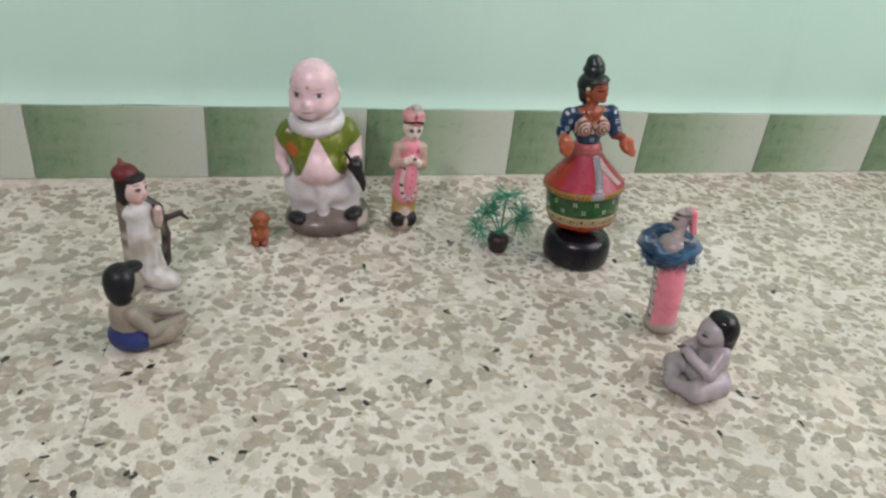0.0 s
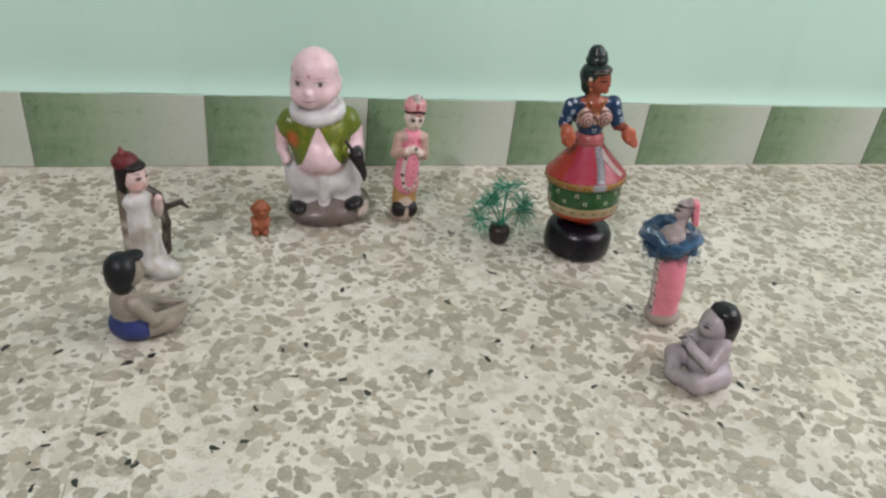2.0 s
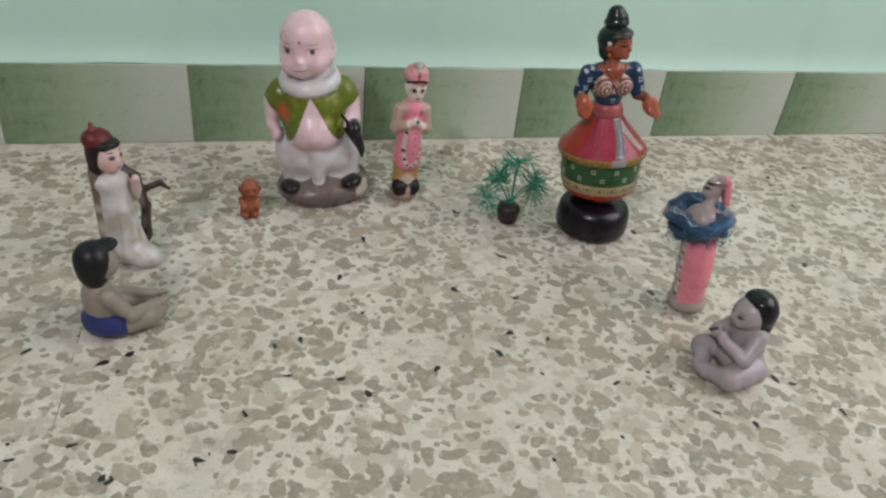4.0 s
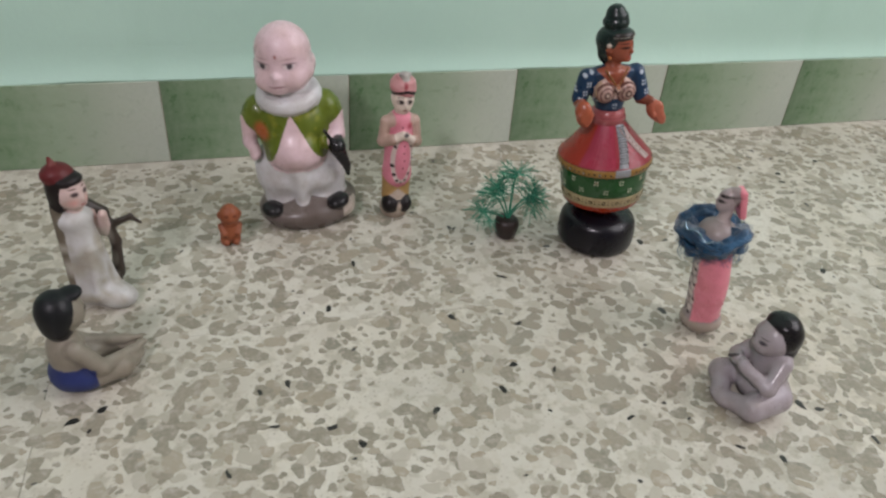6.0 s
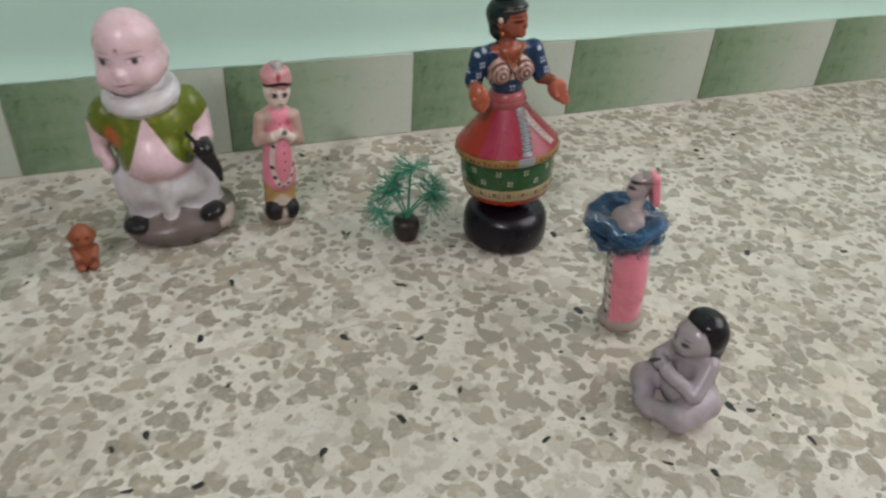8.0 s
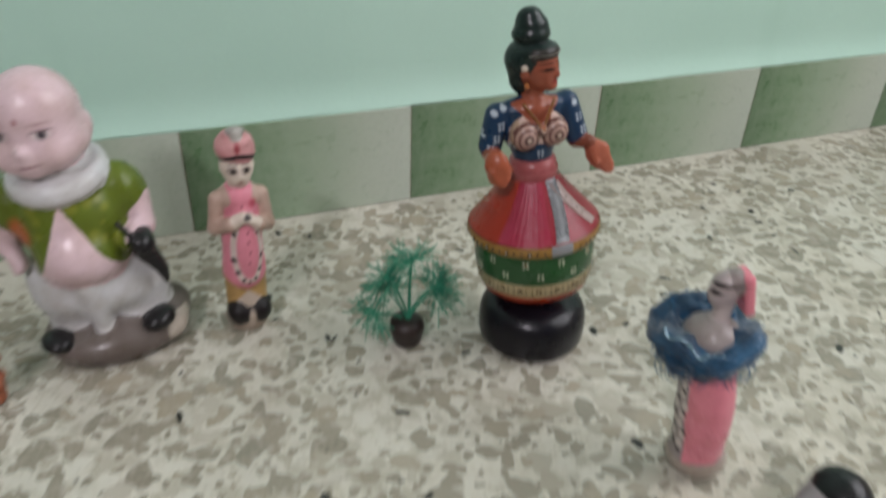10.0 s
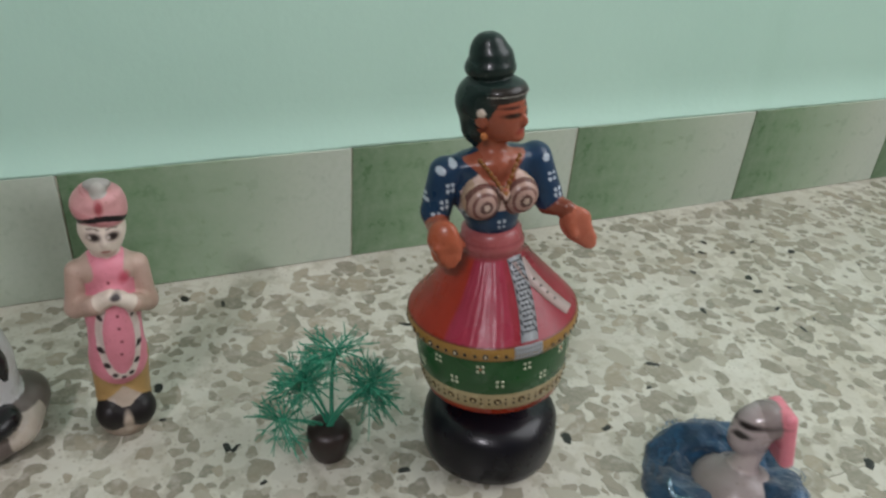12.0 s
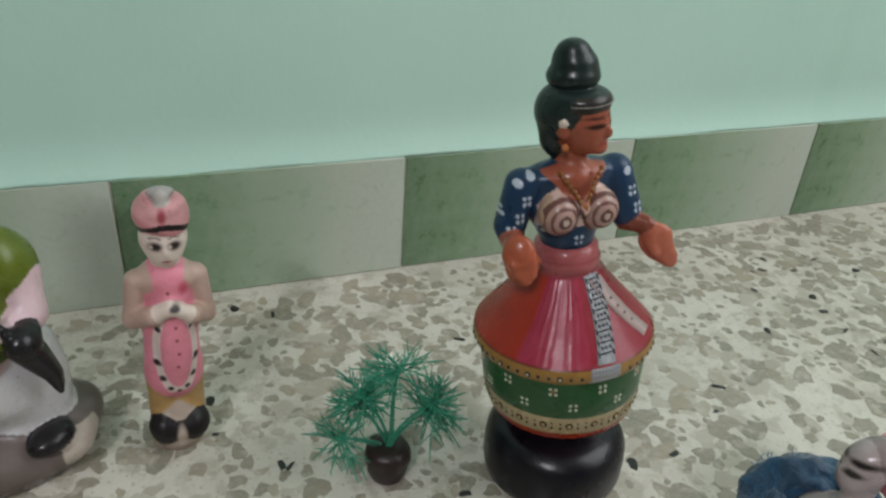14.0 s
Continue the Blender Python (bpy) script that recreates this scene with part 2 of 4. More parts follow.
class Figure:
    """Millimetres; x to the figure's left-hand side as seen from the front, front towards -y, z up."""

    def __init__(self):
        self.items = []

    def ell(self, c, r, col, k=3.0, rot=(0, 0, 0)):
        c, r, m = np.float32(c), np.float32(r), turn(rot)

        def f(p):
            q = (p - c) @ m
            a = np.sqrt(((q / r) ** 2).sum(-1)) + 1e-6
            b = np.sqrt(((q / (r * r)) ** 2).sum(-1)) + 1e-6
            return a * (a - 1) / b
        return self.add(f, col, k)

    def cap(self, a, b, r1, r2, col, k=3.0):
        a, b = np.float32(a), np.float32(b)

        def f(p):
            d = b - a
            t = np.clip(((p - a) @ d) / (d @ d), 0, 1)
            return np.sqrt(((p - a - t[..., None] * d) ** 2).sum(-1)) - (r1 + (r2 - r1) * t)
        return self.add(f, col, k)

    def ring(self, c, rx, ry, r, col, k=2.0, rot=(0, 0, 0), tall=1.0):
        c, m = np.float32(c), turn(rot)

        def f(p):
            q = (p - c) @ m
            s = np.sqrt((q[..., 0] / rx) ** 2 + (q[..., 1] / ry) ** 2) + 1e-6
            flat = (s - 1) * min(rx, ry)
            return np.sqrt(flat ** 2 + (q[..., 2] / tall) ** 2) - r
        return self.add(f, col, k)

    def slab(self, c, half, r, col, k=2.0, rot=(0, 0, 0)):
        c, h, m = np.float32(c), np.float32(half), turn(rot)

        def f(p):
            q = np.abs((p - c) @ m) - h
            return np.sqrt((np.maximum(q, 0) ** 2).sum(-1)) + np.minimum(q.max(-1), 0) - r
        return self.add(f, col, k)

    def add(self, f, col, k):
        self.items.append((f, np.float32(lin(col)), k))
        return self

    def field(self, p):
        d = None
        for f, _, k in self.items:
            e = f(p)
            if d is None:
                d = e
            else:
                h = np.clip(0.5 + 0.5 * (d - e) / k, 0, 1)
                d = d + (e - d) * h - k * h * (1 - h)
        return d

    def mesh(self, lo, hi, h, relief=None):
        lo, hi = np.float32(lo), np.float32(hi)
        n = np.ceil((hi - lo) / h).astype(int) + 1
        g = np.stack(np.meshgrid(*[lo[i] + h * np.arange(n[i], dtype=np.float32) for i in range(3)], indexing="ij"), -1)
        f = np.empty(n, np.float32)
        for i in range(0, n[0], 8):
            blk = g[i:i + 8]
            f[i:i + 8] = self.field(blk)
            if relief:
                f[i:i + 8] -= relief(blk)
        s = f < 0
        cnt = np.zeros(n - 1, np.int8)
        for dx in (0, 1):
            for dy in (0, 1):
                for dz in (0, 1):
                    cnt += s[dx:n[0] - 1 + dx, dy:n[1] - 1 + dy, dz:n[2] - 1 + dz]
        live = np.argwhere((cnt > 0) & (cnt < 8))
        ident = np.full(n - 1, -1, np.int64)
        ident[tuple(live.T)] = np.arange(len(live))
        tot, num = np.zeros((len(live), 3), np.float32), np.zeros(len(live), np.float32)
        corners = [(a, b, c) for a in (0, 1) for b in (0, 1) for c in (0, 1)]
        for c0 in corners:
            for ax in range(3):
                if c0[ax]:
                    continue
                c1 = tuple(1 if i == ax else c0[i] for i in range(3))
                a = f[tuple((live + c0).T)]
                b = f[tuple((live + c1).T)]
                hit = (a < 0) != (b < 0)
                t = np.where(hit, a / np.where(hit, a - b, 1), 0)
                q = np.float32(c0) + t[:, None] * (np.float32(c1) - np.float32(c0))
                tot += np.where(hit[:, None], q, 0)
                num += hit
        verts = lo + h * (live + tot / num[:, None])
        faces = []
        for ax in range(3):
            u, v = (ax + 1) % 3, (ax + 2) % 3
            a = np.moveaxis(s, ax, 0)
            diff = np.moveaxis(a[1:] != a[:-1], 0, ax)
            cells = np.argwhere(diff)
            ok = (cells[:, u] > 0) & (cells[:, v] > 0) & (cells[:, u] < n[u] - 1) & (cells[:, v] < n[v] - 1)
            cells = cells[ok]
            eu, ev = np.eye(3, dtype=int)[u], np.eye(3, dtype=int)[v]
            quad = np.stack([ident[tuple((cells - o).T)] for o in (eu + ev, ev, 0 * eu, eu)], 1)
            inside = s[tuple(cells.T)]
            quad[~inside] = quad[~inside][:, ::-1]
            faces.append(quad)
        faces = np.concatenate(faces)
        ds = np.stack([f_(verts) for f_, _, _ in self.items], 1)
        cols = np.stack([c for _, c, _ in self.items])[ds.argmin(1)]
        e = 0.6
        norm = np.stack([self.field(verts + e * np.eye(3, dtype=np.float32)[i]) - self.field(verts - e * np.eye(3, dtype=np.float32)[i]) for i in range(3)], 1)
        norm /= np.linalg.norm(norm, axis=1)[:, None] + 1e-9
        return verts, faces, cols, norm


def lathe(profile, steps=96):
    """Profile of (radius, height, colour): a turned form."""
    v, f, c = [], [], []
    for r, z, col in profile:
        for i in range(steps):
            a = 2 * math.pi * i / steps
            v.append((r * math.sin(a), -r * math.cos(a), z))
            c.append(lin(col))
    for j in range(len(profile) - 1):
        for i in range(steps):
            k = (i + 1) % steps
            f.append((j * steps + i, j * steps + k, (j + 1) * steps + k, (j + 1) * steps + i))
    return np.float32(v), np.array(f), np.float32(c)


def disc(place, normal, r, col, rise=0.35, steps=10, squash=1.0):
    """A small raised blob of paint on a surface."""
    w = Vector(normal).normalized()
    u = w.orthogonal().normalized() if abs(w.z) > 0.95 else Vector((0, 0, 1)).cross(w).normalized()
    t = w.cross(u)
    p = Vector(place)
    v = [tuple(p + w * rise)]
    for i in range(steps):
        a = 2 * math.pi * i / steps
        v.append(tuple(p + w * rise * 0.75 + (u * math.cos(a) + t * math.sin(a) * squash) * r * 0.8))
    for i in range(steps):
        a = 2 * math.pi * i / steps
        v.append(tuple(p - w * 0.3 + (u * math.cos(a) + t * math.sin(a) * squash) * r))
    f = [(0, 1 + i, 1 + (i + 1) % steps, 1 + (i + 1) % steps) for i in range(steps)]
    f += [(1 + i, 1 + steps + i, 1 + steps + (i + 1) % steps, 1 + (i + 1) % steps) for i in range(steps)]
    return np.float32(v), np.array(f), np.float32([lin(col)] * len(v))


def one_mesh(name, pieces, material, place, label, category, scale=0.001):
    """Joins (verts, faces, colours) into ONE painted mesh."""
    vs, fs, cs, n = [], [], [], 0
    for v, f, c in pieces:
        vs.append(v)
        fs.append(f + n)
        cs.append(c)
        n += len(v)
    v, c = np.concatenate(vs) * scale, np.concatenate(cs)
    me = bpy.data.meshes.new(name)
    faces = []
    for f in fs:
        for q in f.tolist():
            faces.append(q if q[2] != q[3] else q[:3])
    me.from_pydata(v.tolist(), [], faces)
    at = me.color_attributes.new("paint", "FLOAT_COLOR", "POINT")
    at.data.foreach_set("color", np.concatenate([c, np.ones((len(c), 1), np.float32)], 1).ravel())
    me.polygons.foreach_set("use_smooth", np.ones(len(me.polygons), bool))
    me.materials.append(material)
    me.update()
    ob = new(name, me)
    ob.matrix_basis = place
    return tagged(ob, label, category, "clay figures on the floor")


def spot(p, nrm, c, at, r, col, soft=0.35, front=True, axis=(0, 2)):
    """Paints a round or oval mark seen from the front at (x, z) in mm."""
    rx, rz = (r, r) if np.isscalar(r) else r
    d = np.sqrt(((p[:, axis[0]] - at[0]) / rx) ** 2 + ((p[:, axis[1]] - at[1]) / rz) ** 2)
    w = np.clip((1 + soft - d) / (2 * soft), 0, 1)
    if front:
        w = w * (nrm[:, 1] < 0.25)
    c[:] = c + (np.float32(lin(col)) - c) * w[:, None]


def fill(c, mask, col):
    c[mask] = lin(col)


def lean(x, y, z, rz, toward, high):
    """A pose at a floor place, leaning so that a point at that height shifts by toward (x, y) metres."""
    axis = Vector((0, 0, 1)).cross(Vector((toward[0], toward[1], 0)))
    ang = math.atan2(math.hypot(*toward), high)
    tip = Matrix.Rotation(ang, 4, axis.normalized()) if axis.length > 1e-9 else Matrix()
    return Matrix.Translation((x, y, z)) @ tip @ pose(0, 0, 0, 0, 0, rz)


# ---- the bald figure with an umbrella ----
def bald_figure():
    skin, green, white, rock, black = "D8BFC5", "5F6E25", "C6C6C8", "6B625E", "1C1B1D"
    g = Figure()
    g.ell((1, -2, 7), (56, 45, 24), rock, 4)
    g.ell((-6, -22, 12), (42, 26, 12), rock, 6)
    g.ell((44, -14, 9), (15, 20, 13), rock, 5)
    g.ell((40, 8, 8), (20, 24, 14), rock, 5)
    g.cap((-20, -4, 30), (-22, 0, 66), 24, 26, white, 8)
    g.cap((24, -2, 30), (20, 0, 66), 24, 26, white, 8)
    g.ell((0, -4, 52), (44, 33, 27), white, 8)
    g.cap((0, -30, 26), (0, -32, 62), 6, 9, white, 5)
    for x in (-34, -24, -13, 14, 25, 35):
        g.cap((x * 1.06, -24 + abs(x) * 0.30, 28), (x * 0.75, -31 + abs(x) * 0.25, 64), 3.5, 4, white, 5)
    g.ell((-36, -34, 22), (11, 14, 7.5), black, 1.5, (0, 0, 35))
    g.ell((40, -29, 22), (11, 14, 7.5), black, 1.5, (0, 0, -40))
    g.ell((0, -4, 106), (45, 33, 42), green, 5)
    g.ell((0, -15, 88), (36, 33, 28), skin, 5)
    g.ell((-43, 0, 122), (17, 18, 21), green, 9, (0, 28, 0))
    g.ell((43, 0, 122), (17, 18, 21), green, 9, (0, -28, 0))
    g.cap((-52, -3, 116), (-55, -8, 94), 11, 8.5, skin, 3)
    g.cap((-55, -8, 94), (-47, -18, 82), 8, 6.5, skin, 3)
    g.cap((51, -3, 114), (52, -12, 96), 11, 9.5, skin, 3)
    g.cap((52, -12, 96), (40, -25, 92), 9, 8, skin, 3)
    g.ring((0, -3, 145), 31, 27, 5.2, white, 5, (12, 0, 0), 1.0)
    g.ell((0, -5, 141), (38, 32, 11), white, 4, (12, 0, 0))
    # head
    hx = -1.5
    g.ell((hx + 2, -2, 190), (30, 29, 31), skin, 5)
    g.ell((hx + 1, -5, 169), (32, 28, 20), skin, 9)
    g.ell((hx - 18, -21, 165), (11, 9, 10), skin, 7)
    g.ell((hx + 11, -23, 165), (11, 9, 10), skin, 7)
    g.ell((hx - 6, -26, 157), (9, 5, 5), skin, 7)
    g.ell((hx - 6.5, -32.6, 173), (4.4, 4.2, 4.2), skin, 4)
    g.ell((hx - 6.5, -31, 168.2), (5.5, 4.0, 2.0), skin, 3)
    g.ell((hx - 6.5, -31.4, 164.6), (8.0, 3.4, 1.8), skin, 2)
    g.ell((hx - 6.5, -30.8, 160.6), (6, 3.4, 1.8), skin, 2)
    g.ell((hx + 31, 0, 176), (4, 7, 9), skin, 2)
    g.ell((hx - 27, 0, 176), (4, 7, 9), skin, 2)
    # umbrella
    g.cap((38, -33, 110), (46, -32, 96), 2.2, 2.2, black, 1)
    g.cap((46, -34, 98), (51, -32, 90), 4, 9, black, 1)
    g.cap((51, -32, 90), (51, -29, 54), 10.5, 1.8, black, 1)
    g.cap((52, -26, 92), (52, -27, 58), 8, 2, black, 1.5)
    v, f, c, n = g.mesh((-74, -58, -9), (72, 54, 222), 1.15)
    x, y, z = v.T
    fill(c, z < 0.4, rock)
    torso = (np.abs(c - np.float32(lin(green))).sum(1) < 1e-3)
    belly = (np.abs(c - np.float32(lin(skin))).sum(1) < 1e-3) & (np.abs(x) < 40) & (y < 12) & (z < 132) & (z > 55)
    opening = (np.abs(x) < np.clip((131 - z) * 0.56, 0, 30)) & (y < 0)
    fill(c, (torso | belly) & (z > 78 - 0.05 * np.abs(x)) & ~opening & (np.abs(x) < 47), green)
    fill(c, (torso | belly) & opening & (z < 131), skin)
    fill(c, torso & (z < 76) & (np.abs(x) < 46), skin)
    vest = np.abs(c - np.float32(lin(green))).sum(1) < 1e-3
    for ex in (-19, 9):
        spot(v, n, c, (hx + ex, 183.5), (6.8, 3.8), "B79CA3", 0.5)
        spot(v, n, c, (hx + ex - 0.5, 183.1), (5.6, 2.8), "DCCFD0")
        spot(v, n, c, (hx + ex, 183.2), (3.0, 2.9), "3A343C")
        spot(v, n, c, (hx + ex, 186.1), (6.0, 0.7), "6F5A60", 0.5)
        spot(v, n, c, (hx + ex, 191), (6.5, 0.9), "BC9EA3", 0.6)
    spot(v, n, c, (hx - 4.5, 194), (1.5, 2.0), "A56E6E", 0.5)
    spot(v, n, c, (hx - 6.5, 162.6), (7.5, 1.0), "8E6468", 0.5)
    spot(v, n, c, (-37, 111), (8.5, 9.5), "A85A2C")
    for _ in range(16):
        w = c.copy()
        spot(v, n, w, (random.uniform(-45, 45), random.uniform(88, 132)), random.uniform(1.5, 4.0), "7C8230", 0.6)
        c[vest] = w[vest]
    chip = (x > 44) & (z < 20 - 0.35 * np.abs(y + 20)) & (z > 2) & (y < -4) & (y > -36) & (np.abs(c - np.float32(lin(rock))).sum(1) < 1e-3)
    fill(c, chip, "B9B0A6")
    v[:, 0] *= np.interp(v[:, 2], (0, 24, 45, 66, 86, 135, 152, 166), (0.94, 0.95, 1.02, 1.0, 0.86, 0.85, 0.89, 0.94))
    v[:, 2] = np.interp(v[:, 2], (-10, 0, 24, 147, 222), (-10, 0, 24, 145, 215))
    return one_mesh("bald_figurine", [(v, f, c)], CLAY, lean(0.055, 0.8405, 0.0055, -8, (-0.0190, 0.0), 0.2),
                    "glazed bald clay figure in green waistcoat and white dhoti", "figurine")


# ---- the small figure in pink ----
def pink_figure():
    pink, sand, face, ochre, black, stone = "D9889A", "B99F93", "D8CBC0", "A98A58", "1B1718", "A59789"
    g = Figure()
    g.ell((0, 0, 7), (18.5, 17.5, 9), stone, 2)
    g.cap((0, 0, 6), (0, 0, 20), 16.5, 15, stone, 3)
    g.ell((-8.0, -8.5, 15), (10.5, 11, 10.5), black, 3, (0, 30, 0))
    g.ell((8.2, -8.5, 15), (10.5, 11, 10.5), black, 3, (0, -30, 0))
    g.ell((0, -14, 15), (7, 6, 7), black, 3)
    g.cap((-6.5, 0, 24), (-6.5, 1, 52), 10, 10.5, ochre, 3)
    g.cap((7, 0, 24), (7, 1, 52), 10, 10.5, ochre, 3)
    g.cap((0, 1, 50), (0, 1, 84), 17.0, 15.5, pink, 3)
    g.cap((0, 1, 84), (0, 1, 112), 15.5, 13.5, pink, 4)
    g.ell((0, 1, 113), (18, 12, 10), sand, 4)
    g.ell((1, -13, 74), (10, 6, 27), pink, 2)
    g.cap((-17, 1, 112), (-20, -1, 90), 6.5, 6, sand, 3)
    g.cap((-20, -1, 90), (-10, -14, 97), 6, 5, sand, 3)
    g.cap((-10, -14, 97), (-1, -18, 103), 4.6, 4, face, 2)
    g.cap((17, 1, 112), (20.5, -1, 88), 6.5, 6, sand, 3)
    g.cap((20.5, -1, 88), (12, -14, 95), 6, 5, sand, 3)
    g.cap((12, -14, 95), (3, -18, 102), 4.6, 4, face, 2)
    g.ell((0, -2, 102), (8, 15, 9), pink, 4)
    g.cap((0, 0, 114), (0, 0, 126), 7.5, 7, face, 3)
    g.ell((0, -1, 139), (13.2, 13, 13), face, 3)
    g.ell((0, -4, 131), (9, 9.5, 7), face, 4)
    g.ell((0, -13.2, 135), (2.0, 2.2, 3.2), face, 2)
    g.ell((0, 1, 152), (15.2, 15.0, 12.5), "C79395", 2, (8, 0, 0))
    g.ring((0, 0, 151), 11.8, 11.8, 3.2, "BF8488", 2.2, (14, 14, 0))
    g.ring((0, 0, 155), 10.2, 10.6, 3.2, "C79395", 2.2, (-10, -16, 0))
    g.ring((0, 0, 158), 7.5, 8.0, 3.0, "BF8488", 2.2, (8, 12, 0))
    g.cap((0, -8, 159), (0, -6, 164), 3.5, 4.2, "A9A6A0", 2)
    g.ell((0, -4, 166), (7.5, 4, 3.2), "9D9B97", 2)
    v, f, c, n = g.mesh((-29, -26, -4), (29, 24, 174), 0.62)
    x, y, z = v.T
    front = y < 0
    fill(c, (z > 148.4 - 0.026 * x * x) & (z < 151.6 - 0.022 * x * x) & (np.hypot(x, y) > 6) & front & (np.abs(n[:, 2]) < 0.8), black)
    panel = front & (((x - 1) / 9.0) ** 2 + ((z - 73) / 25) ** 2 < 1.0)
    rim = front & (((x - 1) / 13.0) ** 2 + ((z - 72) / 31) ** 2 < 1.0) & ~panel & (z > 44) & (z < 94)
    fill(c, rim, "D8C9C4")
    for a in range(-5, 6):
        ang = radians(-90 + a * 25)
        if a % 2 or abs(a) < 3:
            spot(v, n, c, (1 + 11.4 * math.cos(ang), 72 + 27.5 * math.sin(ang)), random.uniform(1.4, 2.2), "2E2325", 0.25)
    for q in ((1.5, 90), (1.5, 82), (2.2, 73), (1.2, 64), (-1, 110)):
        spot(v, n, c, q, 0.9, "6B2431", 0.4)
    spot(v, n, c, (1.5, 104.5), (3, 2), "4A4446", 0.3)
    spot(v, n, c, (8, 111), (3, 3.5), "C0566A", 0.5)
    spot(v, n, c, (-1.0, 156), (2.2, 4.0), "9E4A52", 0.4)
    for ex in (-5.4, 4.6):
        spot(v, n, c, (ex, 138.8), (3.8, 2.9), "A8968E", 0.5)
        spot(v, n, c, (ex, 138.8), (3.2, 2.3), "2A2222", 0.35)
        # a pale highlight painted into the dark of each eye
        spot(v, n, c, (ex - 2.2, 138.6), (0.9, 1.0), "C9BCB4", 0.4)
        for q in (-2.4, -0.8, 0.8, 2.4):
            spot(v, n, c, (ex + q, 143.8 - 0.12 * q * q), (1.0, 0.45), "6A5A54", 0.5)
    spot(v, n, c, (-13, 146), (1.8, 2.2), "241F20", 0.3, front=False)
    spot(v, n, c, (0, 129.6), (2.6, 0.9), "A2605C", 0.4)
    spot(v, n, c, (0.3, 12), (3.0, 8), "B5A79A", 0.3)
    v[:, 0] *= 0.94
    return one_mesh("pink_figurine", [(v, f, c)], MATT_CLAY, lean(0.1525, 0.8215, 0.002, 2, (0.0065, 0.0), 0.16),
                    "small painted clay figure in a pink tunic and turban", "figurine")


# ---- the dancing doll ----
def dancer_figure():
    skin, blue, hair, red, orange = "93513D", "1D3652", "182624", "8A2734", "A93A22"
    base, gold, green, cream = "0F0E16", "94713A", "28502C", "B5A57F"
    prof = [(0.1, 0, base), (30, 0.0, base), (40, 1, base), (43.8, 4.5, base), (45.2, 10, base), (45.3, 19, base), (44.3, 27, base),
            (41.0, 32.5, base), (33, 36.5, base), (17, 38.5, base), (15, 39, orange), (15, 47, orange),
            (24, 46.5, orange), (34, 48, orange), (40, 51, orange), (43.5, 54, orange), (44.8, 58, orange),
            (45.1, 58.2, cream), (46.6, 69, cream), (46.8, 69.4, green), (47.6, 80, green), (47.4, 92, green),
            (47.3, 92.4, "23201C"), (50.2, 93.2, "23201C"), (50.8, 93.6, gold), (51.8, 97, gold), (51.4, 101.5, gold),
            (50.8, 102.2, "5E2A22"), (50.0, 103, red), (45.0, 109, red), (36.0, 119.5, red), (27.5, 130, red), (21.5, 138.5, red),
            (19.5, 141, "8E4A4C"), (20.2, 142, "9B5557"), (20.4, 146, "9B5557"), (19.4, 148, "874245"), (19.0, 149, "9B5557"), (18.4, 153, "9B5557"), (15, 155, "9B5557"), (0.1, 156, "9B5557")]
    lv, lf, lc = lathe(prof, 144)
    ang = np.degrees(np.arctan2(lv[:, 0], -lv[:, 1]))
    rad = np.hypot(lv[:, 0], lv[:, 1])
    cone = (lv[:, 2] > 102.5) & (lv[:, 2] < 140.5)
    # the side of the skirt is orange red, the pleated front panel a lighter crimson
    fill(lc, cone & (ang < -52), "962C1A")
    mid = -31 + (lv[:, 2] - 103) * 0.12
    pan = cone & (np.abs(ang - mid) < 23)
    fill(lc, pan, "963045")
    wave = 0.8 * np.cos((ang - mid) * 0.75 * 1.0 * math.pi / 2.2) * pan
    lv[:, 0] *= 1 + wave / np.maximum(rad, 1)
    lv[:, 1] *= 1 + wave / np.maximum(rad, 1)
    pieces = [(lv, lf, lc)]
    rz = [(r, z) for r, z, _ in prof]

    def on(a, z, rise=0.0):
        """A place and normal on the turned body, at an angle from the front."""
        for (r0, z0), (r1, z1) in zip(rz[10:], rz[11:]):
            if z0 <= z <= z1 and z1 > z0:
                t = (z - z0) / (z1 - z0)
                r = r0 + (r1 - r0) * t
                s = radians(a)
                nv = Vector((math.sin(s) * (z1 - z0), -math.cos(s) * (z1 - z0), r0 - r1)).normalized()
                return Vector((math.sin(s) * r, -math.cos(s) * r, z)) + nv * rise, nv
        return Vector((0, 0, z)), Vector((0, 0, 1))

    def strip(path, half, col, rise=0.35, steps=14):
        v, f = [], []
        for i in range(steps + 1):
            t = i / steps
            a, z = path(t)
            for s in (-1, -1, 1, 1):
                p, nv = on(a, z, rise if len(v) % 4 in (1, 2) else -0.4)
                side = Vector((math.cos(radians(a)), math.sin(radians(a)), 0))
                v.append(tuple(p + side * half * s))
        for i in range(steps):
            for j in range(3):
                f.append((4 * i + j, 4 * i + 4 + j, 4 * i + 5 + j, 4 * i + 1 + j))
        return np.float32(v), np.array(f), np.float32([lin(col)] * len(v))

    def stripe(t):
        return 19 - 16 * t, 140 - 36.5 * t

    def sash(t):
        return 24 + 24 * t, 138 - 32 * t
    pieces.append(strip(stripe, 5.2, "93979B"))
    pieces.append(strip(sash, 5.2, "AB9A96"))
